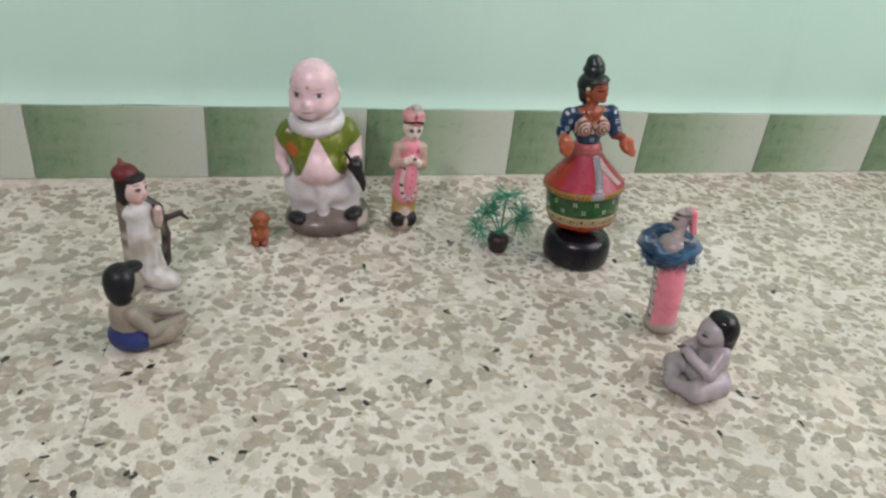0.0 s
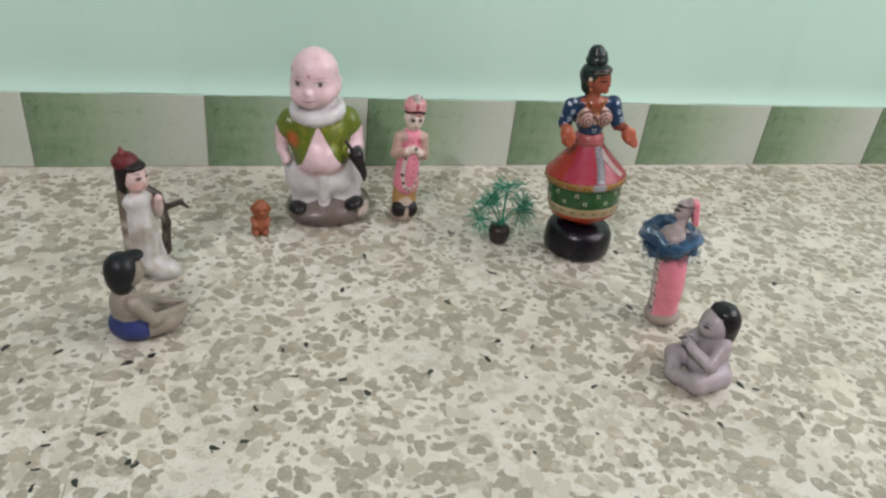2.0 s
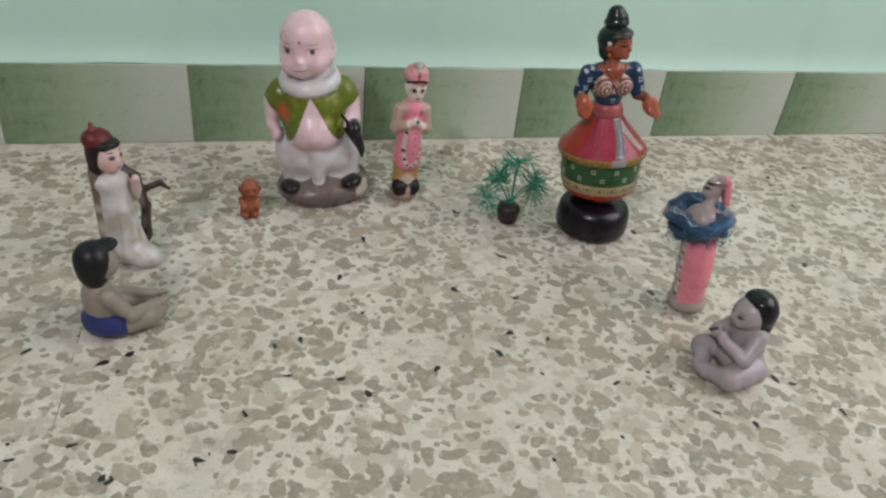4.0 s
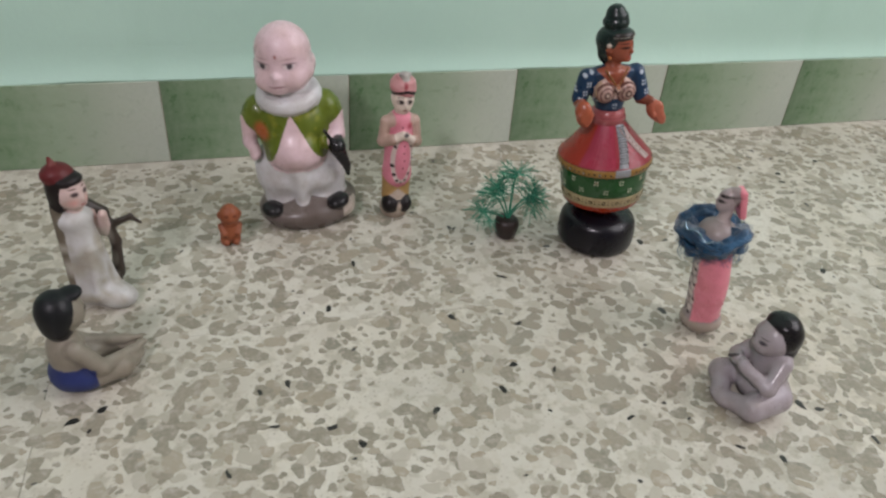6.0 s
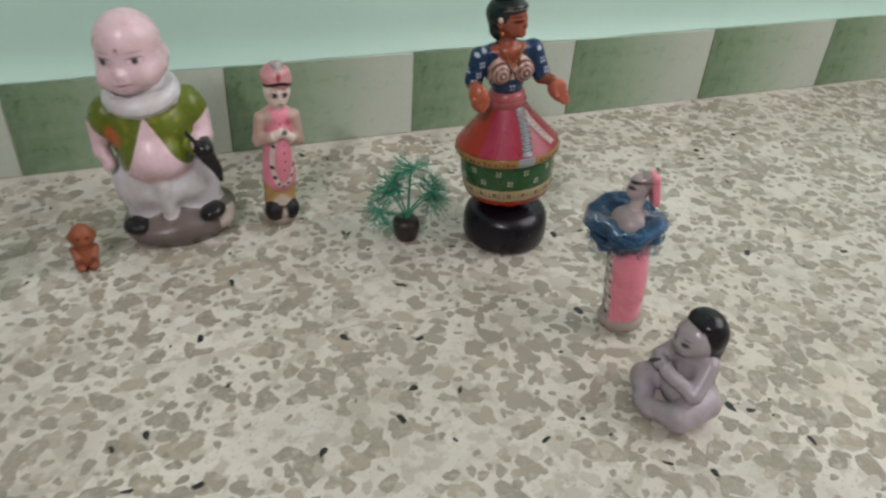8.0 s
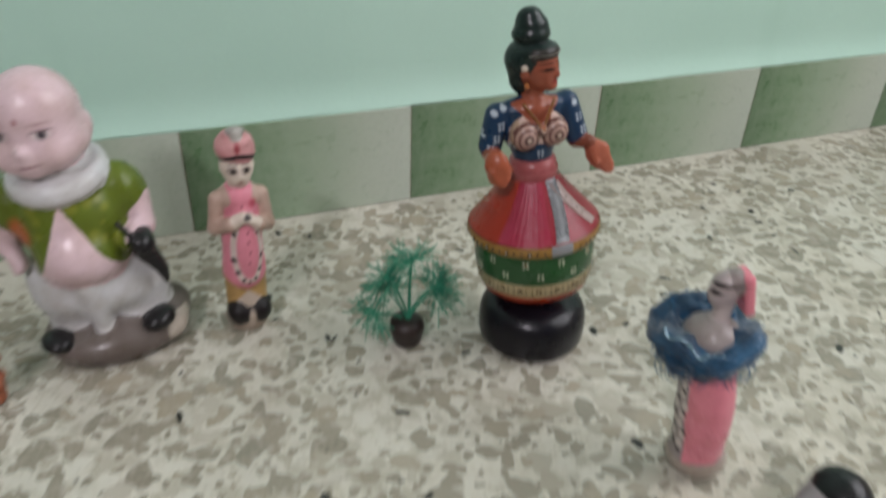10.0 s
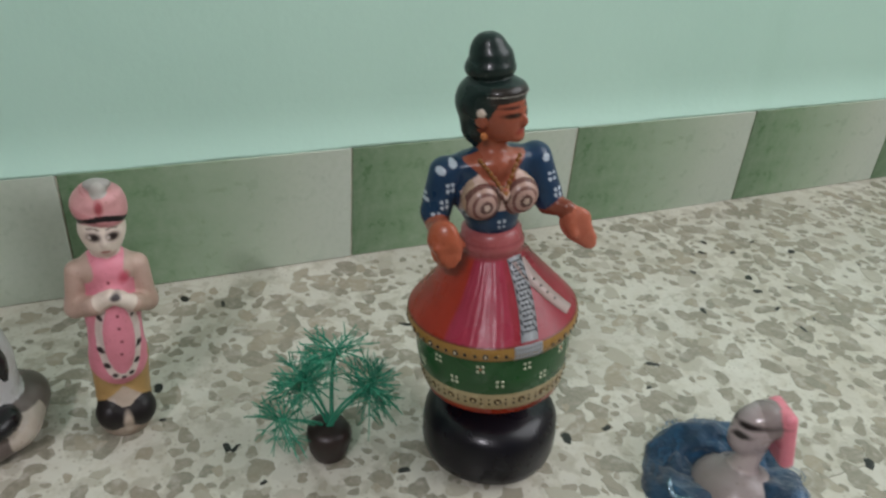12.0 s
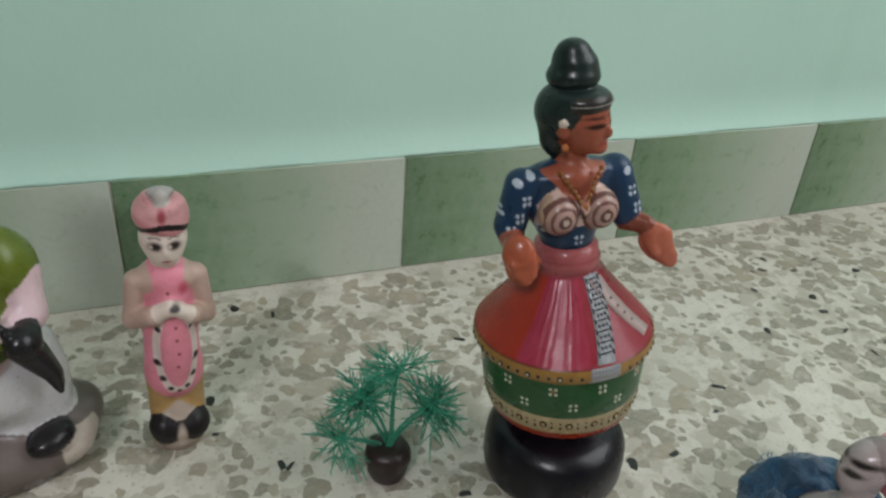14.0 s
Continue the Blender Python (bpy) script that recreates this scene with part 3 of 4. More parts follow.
    for i in range(8):
        t0 = 0.06 + i * 0.118
        a, z = stripe(t0)
        p, nv = on(a, z, 0.4)
        side = Vector((math.cos(radians(a)), math.sin(radians(a)), 0))
        pieces.append(disc(p, nv, 4.6, "24262B", 0.3, 12, 0.13))
        for s in (-4.4, 4.4):
            pieces.append(disc(p + side * s, nv, 0.7, "33353B", 0.3, 6, 3.0))
        if i < 7:
            b, z2 = stripe(t0 + 0.06)
            p, nv = on(b, z2, 0.4)
            side = Vector((math.cos(radians(b)), math.sin(radians(b)), 0))
            pieces.append(disc(p, nv, 4.2, "4A4D54", 0.3, 12, 0.10))
            for s in (-2.4, 0.2, 2.6):
                pieces.append(disc(p + side * s, nv, 0.55, "2B2D33", 0.35, 6, 2.6))
    for i in range(4):
        a, z = sash(0.35 + 0.13 * i)
        p, nv = on(a, z, 0.4)
        pieces.append(disc(p, nv, 1.6, "45413F", 0.3, 6, 0.5))
    for a in range(-6, 12, 2):
        for z in (95.4, 98.6, 101.0):
            p, nv = on(a, z)
            pieces.append(disc(p, nv, 1.9, "8E9296", 0.25, 8))
    # rim studs
    for i in range(56):
        a = -180 + i * 360 / 56
        p, nv = on(a, 97.3)
        big = i % 3 == 0
        if not (-9 < a < 14):
            pieces.append(disc(p, nv, 2.0 if big else 1.2, "2A231C", 0.5, 8))
            if big:
                pieces.append(disc(p + nv * 0.4, nv, 0.95, "B9AE97", 0.6, 6))
    # flowers of four dots on the green band
    for i in range(22):
        a = -180 + i * 360 / 22 + (3 if i % 2 else 0)
        z = 86.0 if i % 2 else 76.5
        p, nv = on(a, z)
        side = Vector((math.cos(radians(a)), math.sin(radians(a)), 0))
        up = nv.cross(side) * -1
        for sx, sz in ((-1, -1), (1, -1), (-1, 1), (1, 1)):
            pieces.append(disc(p + side * 1.5 * sx + up * 1.5 * sz, nv, 1.15, "B9BDA4", 0.35, 7))
        if i % 4 == 1:
            pieces.append(disc(p, nv, 0.8, "B0603A", 0.4, 6))
    # marks on the cream band
    for i in range(60):
        a = -180 + i * 6
        p, nv = on(a, 63.6)
        if i % 3 == 0:
            pieces.append(disc(p, nv, 2.6, "4A3B22", 0.35, 9))
            pieces.append(disc(p + nv * 0.3, nv, 1.1, cream, 0.4, 7))
        else:
            for s in (-1.5, 1.5):
                pieces.append(disc(p + Vector((0, 0, s)), nv, 0.95, "4A3D25", 0.35, 6))
    # upper body
    g = Figure()
    g.cap((0, 0, 150), (0, 0, 164), 15, 16, blue, 3)
    g.ell((0, 1, 176), (24, 16, 19), blue, 5)
    g.ell((0, 1, 190), (27, 13, 9), blue, 5)
    g.ell((-11.5, -13, 175), (10.5, 10.5, 10.5), "B49A84", 2)
    g.ell((11.5, -13, 175), (10.5, 10.5, 10.5), "B49A84", 2)
    g.cap((-26, 1, 187), (-34, -2, 168), 9.5, 8.6, blue, 3)
    g.cap((27, 1, 188), (33, -4, 167), 9.5, 8.8, blue, 3)
    g.cap((-34, -4, 163), (-36, -15, 163), 7, 5.8, skin, 1.5)
    g.ell((-36, -21, 157), (9.4, 5.6, 13), "A0553C", 3, (-14, 4, -28))
    g.cap((-31, -18, 163), (-26.5, -21, 155), 3.0, 2.4, "9B5038", 2.5)
    for q in (-4.5, -1.5, 1.5, 4.5):
        g.cap((-36 + q * 1.2, -24, 156), (-35.5 + q * 0.9, -26, 146.5 + 0.2 * q * q), 2.6, 2.1, "A0553C", 2.5)
    g.cap((33, -5, 163), (40, -14, 162), 6.5, 4.8, "7C4434", 1.5)
    g.ell((47.5, -19, 152), (8.8, 4.8, 13), "AD6550", 3, (0, -38, -30))
    for q in (-3.9, -1.3, 1.3, 3.9):
        g.cap((46 + q * 0.8, -18, 155 + q * 0.7), (56.5 + q * 0.6 - 0.12 * q * q, -24, 140.5 + q * 0.6 + 0.18 * q * q), 3.0, 2.0, "AD6550", 2.5)
    g.cap((41, -18, 158), (44, -24, 149), 3.0, 2.3, "A55D48", 2.5)
    g.ell((0, -3, 190), (12, 11.5, 10), skin, 3)
    g.cap((0, -1, 190), (1, -1, 212), 8.2, 7.4, skin, 3)
    # head, turned to one side
    ht = 34
    s, k = math.sin(radians(ht)), math.cos(radians(ht))

    def h(x, y, z):
        return (x * k - y * s + 2.6, x * s + y * k - 2.4, z)
    R = (0, 0, ht)
    g.ell(h(0, -1, 222), (14, 16, 17.5), skin, 3, R)
    g.ell(h(0, -7, 212), (8.0, 7.2, 7.0), skin, 5, R)
    g.ell(h(0, -16.4, 218.5), (1.8, 3.2, 3.6), skin, 1.8, R)
    g.ell(h(0, -13.2, 208.5), (4.5, 3.2, 3.2), skin, 3, R)
    g.ell(h(0, -13.6, 211.5), (3.0, 1.8, 1.6), "84392C", 1.5, R)
    g.ell(h(0, 5.5, 227), (18.0, 17.8, 17.5), hair, 2, R)
    g.ell(h(0, 10, 213), (14.5, 9.5, 14), hair, 4, R)
    g.ell(h(0, -2.5, 234.5), (15.2, 14.2, 7.5), hair, 4, R)
    g.ell(h(0, 4, 246.5), (13.6, 13.6, 9), hair, 1.0, R)
    g.ell(h(0.6, 3.6, 253), (11.8, 11.8, 9.5), hair, 2.2, (12, 6, ht))
    g.ell(h(-0.6, 4.4, 259.5), (8.4, 8.4, 7), hair, 3.0, (-8, 6, ht))
    g.ell(h(-14.5, 0, 220), (2.2, 3.6, 5.0), skin, 1, R)
    g.ell(h(-16, -1, 225), (1.6, 2.6, 2.6), "CFC2B5", 0.8, R)
    g.ell(h(-15, -2, 211), (1.6, 2.0, 2.4), "B5703F", 0.8, R)
    # necklace
    for i in range(15):
        t = -1 + 2 * i / 14
        g.ell((11.5 * t, -13.5 - 7 * (1 - abs(t)) , 197 - 18 * (1 - abs(t))), (1.5, 1.3, 1.6), "7E5126", 0.8)
    g.ell((0, -20.5, 178.5), (3.0, 2.2, 3.4), "8A5A2A", 0.8)
    v, f, c, n = g.mesh((-54, -46, 134), (66, 26, 270), 0.72)
    x, y, z = v.T
    chest = (y < -3) & (np.abs(x) < 21) & (z > 162) & (z < 200)
    vee = chest & (np.abs(x) < np.clip((z - 176) * 0.95, 0, 18))
    cloth = chest & (z > 168) & (z < 193) & (np.abs(x) < 6 + np.clip(194 - z, 0, 15)) & ~(np.abs(x) < np.clip((z - 178) * 0.8, 0, 18))
    old = c.copy()
    gold_like = np.abs(old - np.float32(lin("7E5126"))).sum(1) < 1e-3
    sleeves = np.abs(x) > 23
    fill(c, cloth & ~gold_like & ~sleeves, "C9AFA4")
    fill(c, vee & ~gold_like & ~sleeves & (z > 181), skin)
    for bx in (-11.5, 11.5):
        d = np.sqrt((x - bx) ** 2 + (z - 174) ** 2)
        at = chest & (d < 10.8) & (y < -12)
        for r0, r1, col in ((9.2, 10.8, "66443E"), (7.4, 9.2, "A98D82"), (6.0, 7.4, "6E4C46"), (3.6, 6.0, "A88C82"), (1.8, 3.6, "5C423E"), (0, 1.8, "BBA79A")):
            fill(c, at & (d >= r0) & (d < r1), col)
    fill(c, (z < 157) & (np.hypot(x, y) < 20) & (np.abs(x) < 19), "182B45")
    # white marks on the blouse
    bl = np.abs(c - np.float32(lin(blue))).sum(1) < 1e-3

    def mark(px, pz, r, back=False):
        d = np.sqrt((x - px) ** 2 + (z - pz) ** 2)
        fill(c, bl & (d < r) & (y < 4), "AEB9C4")
    for px, pz in ((-31, 191), (-24, 194), (30, 190)):
        mark(px, pz, 2.3)
    for px, pz in ((-27, 182), (-36, 168), (-41, 178), (33, 180), (36, 171), (-18, 166), (0, 160), (-31, 174)):
        for sx in (-1.5, 1.5):
            for sz in (-1.5, 1.5):
                mark(px + sx, pz + sz, 1.05)
    # brows and eyes, in the turned head's own measure
    lx, ly = (x - 2.6) * k + (y + 2.4) * s, -(x - 2.6) * s + (y + 2.4) * k
    facep = np.stack([lx, ly, z], 1)
    fn = np.stack([n[:, 0] * k + n[:, 1] * s, -n[:, 0] * s + n[:, 1] * k, n[:, 2]], 1)
    face = (z > 205) & (ly < -4)
    fc = c[face]
    for ex in (-6.4, 6.4):
        spot(facep[face], fn[face], fc, (ex, 222.8), (4.6, 1.5), "2A1712", 0.3)
        spot(facep[face], fn[face], fc, (ex * 1.03, 227.2), (5.2, 0.8), "3A201A", 0.4)
    spot(facep[face], fn[face], fc, (0, 213), (3.2, 1.5), "8C3A30", 0.4)
    c[face] = fc
    edge = (np.abs(old - np.float32(lin(hair))).sum(1) < 1e-3) & (ly < -6) & (z < 238.5) & (z > 228)
    fill(c, edge, "2B2724")
    for i in range(26):
        a = -80 + i * 160 / 25
        q = h(15.4 * math.sin(radians(a)), -2.5 - 14.3 * math.cos(radians(a)), 234.0)
        pieces.append(disc(q, Vector(h(math.sin(radians(a)), -math.cos(radians(a)), 0)) - Vector(h(0, 0, 0)), 0.55, "9C9A92", 0.4, 6))
    pieces.append((v, f, c))
    # the upper piece sits askew on its base
    tip = np.array(lean(0, 0, 0, 0, (-0.0212, 0.0136), 0.230).to_3x3(), dtype=np.float32)
    for q, _, _ in pieces:
        z = q[:, 2].copy()
        q[:, 2] = np.interp(z, (0, 38, 47, 93, 142, 150, 190, 266), (0, 42, 52, 100, 147, 154, 195, 261))
        slim = np.interp(z, (0, 38, 47, 103, 125, 138, 154, 160), (0.93, 0.93, 0.95, 0.955, 0.94, 0.90, 0.90, 0.95))
        q[:, :2] *= slim[:, None]
        up = z > 38.8
        q[up] = (q[up] - np.float32((0, 0, 42))) @ tip.T + np.float32((0.4, 1.3, 42))
    return one_mesh("dancing_doll", pieces, CLAY, pose(0.3620, 0.7235, 0.0, 0, 0, -6),
                    "painted dancing doll with blue blouse, crimson skirt and black base", "doll")


# ---- the standing figure wrapped in blue net ----
def veiled_figure():
    grey, pink, stone = "968C8B", "DC8594", "A0958B"
    g = Figure()
    g.ell((0, 0, 8), (20, 19, 11), stone, 3)
    g.cap((0, 0, 10), (0, 0, 50), 17, 15.5, grey, 4)
    g.cap((0, 0, 50), (0, 0, 105), 15.5, 18, grey, 5)
    g.ell((6, -4, 55), (14.5, 15.5, 52), pink, 3)
    g.cap((-12, -6, 84), (6, -18, 97), 5, 4.5, "B9AAA4", 3)
    g.ell((0, 0, 109), (16, 12.5, 9), grey, 5)
    g.cap((-9, 1, 112), (10, 2, 112), 5, 5, grey, 5)
    g.cap((1, 1, 118), (4, 3.5, 134), 6, 5.2, "B3A6A4", 3)
    ht = -48
    s, k = math.sin(radians(ht)), math.cos(radians(ht))

    def h(x, y, z):
        return (x * k - y * s + 4.2, x * s + y * k + 4.2, z)
    R = (0, 0, ht)
    g.ell(h(0, -2, 143), (8.2, 8.8, 11.5), "AB9FA1", 3, R)
    g.ell(h(0, -7, 137), (5.4, 4.6, 5.2), "AB9FA1", 4, R)
    g.ell(h(0, -10.4, 142), (1.6, 2.2, 3.0), "AB9FA1", 2, R)
    g.ell(h(0, 2.6, 147), (8.4, 8.0, 8.6), "8C8182", 2, R)
    g.slab(h(1, 9.6, 140.5), (6.0, 0.8, 12), 2.2, pink, 2, (6, 0, ht))
    v, f, c, n = g.mesh((-26, -28, -5), (34, 34, 168), 0.8)
    x, y, z = v.T
    fp = np.stack([(x - 4.2) * k + (y - 4.2) * s, -(x - 4.2) * s + (y - 4.2) * k, z], 1)
    fn = np.stack([n[:, 0] * k + n[:, 1] * s, -n[:, 0] * s + n[:, 1] * k, n[:, 2]], 1)
    for ex in (-5.5, 5.5):
        spot(fp, fn, c, (ex * 0.75, 143.6), (2.9, 1.7), "2B2526", 0.3)
        spot(fp, fn, c, (ex * 0.85, 148.6), (3.8, 1.4), "2B2526", 0.4)
    spot(fp, fn, c, (0, 135.5), (2.2, 0.9), "8E5F62", 0.4)
    cloth = (z > 13 + 0.2 * x) & (z < 94 + 0.4 * x) & (x > -3.5 - 0.02 * (z - 50)) & (np.abs(c - np.float32(lin("B9AAA4"))).sum(1) > 1e-3)
    fill(c, cloth, pink)
    for q in ((-13, 74), (-11, 62), (-12, 50), (-13, 38), (-11, 24), (-15, 88), (-7, 20), (-9, 82)):
        spot(v, n, c, q, random.uniform(1.2, 2.2), "37302F", 0.3)
    for q in ((-12, 56), (-13, 44), (-12, 32)):
        spot(v, n, c, q, 2.6, "C9C0BC", 0.4)
    for i in range(9):
        q = (-6.5 + 1.6 * math.sin(i * 2.1), 26 + i * 8.2)
        spot(v, n, c, q, (2.6, 3.4), "CFC3BE", 0.4)
        if i % 2:
            spot(v, n, c, (q[0] + 1.2, q[1] + 3), 1.7, "2E2627", 0.3)
    v[:, 2] *= 0.95
    return one_mesh("veiled_figurine", [(v, f, c)], CLAY, lean(0.3985, 0.5625, 0.0025, -62, (-0.0105, 0.011), 0.15),
                    "standing grey clay figure with a pink sari and veil", "figurine")


# ---- the two seated children and the kneeling girl ----
def seated_grey():
    skin, hair = "A19A9F", "161518"
    g = Figure()
    g.ell((0, 2, 16), (24, 21, 16), skin, 6)
    for s in (-1, 1):
        g.cap((s * 17, 4, 15), (s * 24, -22, 14), 13.5, 11, skin, 4)
        g.cap((s * 24, -22, 13), (s * 3, -34, 9), 10, 7, skin, 3)
        g.ell((s * 4, -36, 9), (9, 6, 6), skin, 2)
        g.cap((s * 15, 3, 50), (s * 23, -12, 33), 7.5, 6.5, skin, 3)
        g.cap((s * 23, -12, 33), (s * 6, -25, 44), 6.2, 5, skin, 2.5)
        g.ell((s * 4, -26, 47), (5, 5, 5), skin, 2)
    g.ell((0, 4, 38), (18, 15, 24), skin, 6)
    g.ell((0, -1, 68), (15.5, 16, 16), skin, 3)
    g.ell((0, -11, 62), (9, 7, 8), skin, 4)
    g.ell((0, -17, 66), (2.2, 2.2, 2.6), skin, 2)
    g.ell((0, 6, 71), (17.5, 15.5, 18), hair, 1.0)
    g.ell((0, 4, 81), (14.5, 12.5, 7.5), hair, 2)
    g.ell((0, 10, 60), (14.5, 10, 15), hair, 3)
    g.cap((-3, -28, 50), (-8, -32, 47), 1.7, 1.5, "4A4446", 1)
    v, f, c, n = g.mesh((-40, -48, -4), (40, 28, 93), 0.8)
    for ex in (-6.2, 6.2):
        spot(v, n, c, (ex, 68.5), (3.0, 1.7), "3A3740", 0.4)
        spot(v, n, c, (ex, 72.3), (3.2, 0.6), "5A5558", 0.4)
    spot(v, n, c, (0, 58.0), (2.2, 0.8), "85757B", 0.4)
    return one_mesh("seated_grey_figurine", [(v, f, c)], CLAY, lean(0.3945, 0.4655, 0.0, -94, (-0.004, 0.003), 0.08),
                    "glossy grey clay figure of a seated child with black hair", "figurine")


def seated_child():
    skin, hair, shorts = "8C867A", "131519", "2B3668"
    g = Figure()
    g.ell((0, 6, 15), (21, 18, 16), shorts, 5)
    g.cap((-12, 0, 13), (-17, -26, 11), 12, 9, skin, 4)
    g.cap((12, 0, 13), (18, -26, 12), 12, 9, skin, 4)
    g.cap((-17, -26, 10), (-6, -44, 7), 8.5, 5.5, skin, 3)
    g.cap((18, -26, 10), (8, -44, 7), 8.5, 5.5, skin, 3)
    g.ell((0, 6, 36), (17.5, 14, 21), skin, 6)
    for s in (-1, 1):
        g.cap((s * 16, 4, 46), (s * 21, -10, 23), 7.5, 6.4, skin, 3)
        g.cap((s * 21, -10, 23), (s * 9, -40, 15), 6.4, 4.2, skin, 2.5)
        g.cap((s * 9, -40, 15), (s * 4, -52, 14), 3.8, 2.2, skin, 2)
    g.cap((0, 3, 50), (0, 2, 62), 8, 8, skin, 3)
    g.ell((0, -1, 72), (15.5, 15.5, 16), skin, 3)
    g.ell((0, -14, 70), (2.4, 2.6, 3), skin, 2)
    g.ell((0, 4, 75), (16.8, 15.5, 17.5), hair, 1.0)
    g.ell((0, 7, 66), (15, 12, 15), hair, 3)
    g.ell((0, -9, 86), (9, 9, 4.5), hair, 2)
    v, f, c, n = g.mesh((-34, -60, -4), (34, 32, 97), 0.85)
    x, y, z = v.T
    fill(c, (z < 26 + 0.12 * y) & (y > -4) & (z < 30), shorts)
    for ex in (-6.5, 6.5):
        spot(v, n, c, (ex, 73), (2.8, 2.0), "2F2A28", 0.3)
    return one_mesh("seated_child_figurine", [(v, f, c)], MATT_CLAY, lean(-0.157, 0.606, 0.001, 118, (-0.003, 0.0), 0.09),
                    "worn clay figure of a seated child in blue shorts", "figurine")


def kneeling_girl():
    white, skin, hair, cap, brown = "C1C2C2", "D0B9B5", "1B1415", "5C1E21", "3A322C"
    g = Figure()
    g.ell((2, 4, 13), (22, 26, 15), white, 6)
    g.ell((4, -22, 10), (17, 20, 11), white, 6)
    g.cap((0, 0, 20), (0, 0, 62), 19, 16, white, 7)
    g.cap((0, 0, 62), (0, 0, 88), 16, 14, white, 6)
    g.ell((0, 0, 92), (17.5, 12, 10), white, 5)
    for x in (-10, -3, 5, 12):
        g.cap((x * 1.3, -17, 14), (x * 0.6, -15, 62), 3, 2.5, white, 5)
    g.cap((0, 0, 96), (0, -1, 106), 7, 7, skin, 3)
    g.ell((0, -3, 120), (14.5, 14, 16.5), skin, 3)
    g.ell((0, -8, 111), (9, 8, 7), skin, 4)
    g.ell((0, -16.5, 117), (2.2, 2.6, 3.4), skin, 2)
    g.ell((0, 4, 123), (17.5, 15.5, 18), hair, 1.2)
    g.ell((-12, 5, 114), (5, 8, 11), hair, 3)
    g.ell((12, 5, 114), (5, 8, 11), hair, 3)
    g.ell((0, -5, 132), (13.6, 10, 5), hair, 3)
    g.ell((-2, 7, 136), (15.0, 14.0, 10), cap, 3)
    g.cap((-3, 7, 141), (-4, 9, 151), 6, 2.0, "6E3430", 3)
    # raised arm, shawl and the long curved instrument
    g.cap((16, -2, 92), (22, -8, 70), 6.5, 5.5, skin, 3)
    g.cap((22, -8, 70), (16, -18, 92), 5.5, 4.5, skin, 3)
    g.cap((-13, 8, 104), (-15, 6, 26), 5, 6, "6E675A", 5)
    g.cap((10, 6, 106), (24, -8, 88), 6, 6, brown, 3)
    g.cap((24, -8, 88), (28, -13, 55), 6, 5, brown, 3)
    g.cap((28, -13, 55), (26, -9, 20), 5, 6, brown, 3)
    g.cap((28, -13, 74), (40, -27, 80), 4, 3, brown, 3)
    g.cap((40, -27, 80), (46, -33, 72), 3, 1.4, brown, 2)
    g.cap((26, -8, 24), (24, -4, 6), 5, 6, brown, 5)
    g.ell((9, -27, 5), (14, 14, 7), white, 6, (0, 0, -30))
    v, f, c, n = g.mesh((-34, -50, -4), (60, 46, 157), 0.95)
    for ex in (-6.0, 6.0):
        spot(v, n, c, (ex, 122), (3.3, 2.2), "4A3C40", 0.3)
        spot(v, n, c, (ex, 127), (3.6, 0.7), "6A5450", 0.4)
    spot(v, n, c, (0, 110.5), (2.8, 1.1), "B0656A", 0.4)
    spot(v, n, c, (-8, 114), (3.5, 3.0), "DDABA6", 0.8)
    spot(v, n, c, (8, 114), (3.5, 3.0), "DDABA6", 0.8)
    for _ in range(22):
        spot(v, n, c, (random.uniform(-20, 22), random.uniform(5, 70)), (random.uniform(2, 5), random.uniform(3, 9)), "A7A398", 0.9)
    v[:, :2] *= 0.90
    v[:, 2] *= 0.965
    return one_mesh("kneeling_figurine", [(v, f, c)], MATT_CLAY, lean(-0.156, 0.716, 0.001, 50, (-0.004, 0.002), 0.15),
                    "clay kneeling girl in a white dress and red cap", "figurine")


def baby_figure():
    clay = "8B5034"
    g = Figure()
    g.ell((0, 0, 34), (11, 10, 11), clay, 2)
    g.ell((0, -8.5, 32), (3.4, 3, 3), clay, 2)
    g.cap((0, 0, 12), (0, 0, 22), 9, 8, clay, 3)
    for s in (-1, 1):
        g.cap((s * 5, 0, 3), (s * 5, 0, 11), 5.5, 5.5, clay, 2)
        g.ell((s * 5, -5, 3.5), (4, 5, 3.5), clay, 1.5)
        g.cap((s * 9, 0, 21), (s * 7, -7, 15), 3.4, 3.2, clay, 1.5)
        g.ell((s * 10.5, 1, 34), (2, 3, 3.5), clay, 1.2)
    g.ell((0, 0, 43.5), (5, 5, 3), clay, 2)
    v, f, c, n = g.mesh((-17, -15, -3), (17, 15, 49), 0.6)
    for ex in (-4, 4):
        spot(v, n, c, (ex, 36.5), (1.7, 1.3), "5A2A1A", 0.4)
    spot(v, n, c, (0, 29.5), (2.6, 0.7), "5A2A1A", 0.4)
    for z in (24, 11):
        fill(c, np.abs(v[:, 2] - z) < 1.0, "7A3F26")
    return one_mesh("baby_figurine", [(v, f, c)], MATT_CLAY, lean(-0.032, 0.790, 0.0005, 5, (0.002, 0), 0.046),
                    "tiny terracotta figure of a standing baby", "figurine")


bald_figure()
pink_figure()
dancer_figure()
veiled_figure()
seated_grey()
seated_child()
kneeling_girl()
baby_figure()


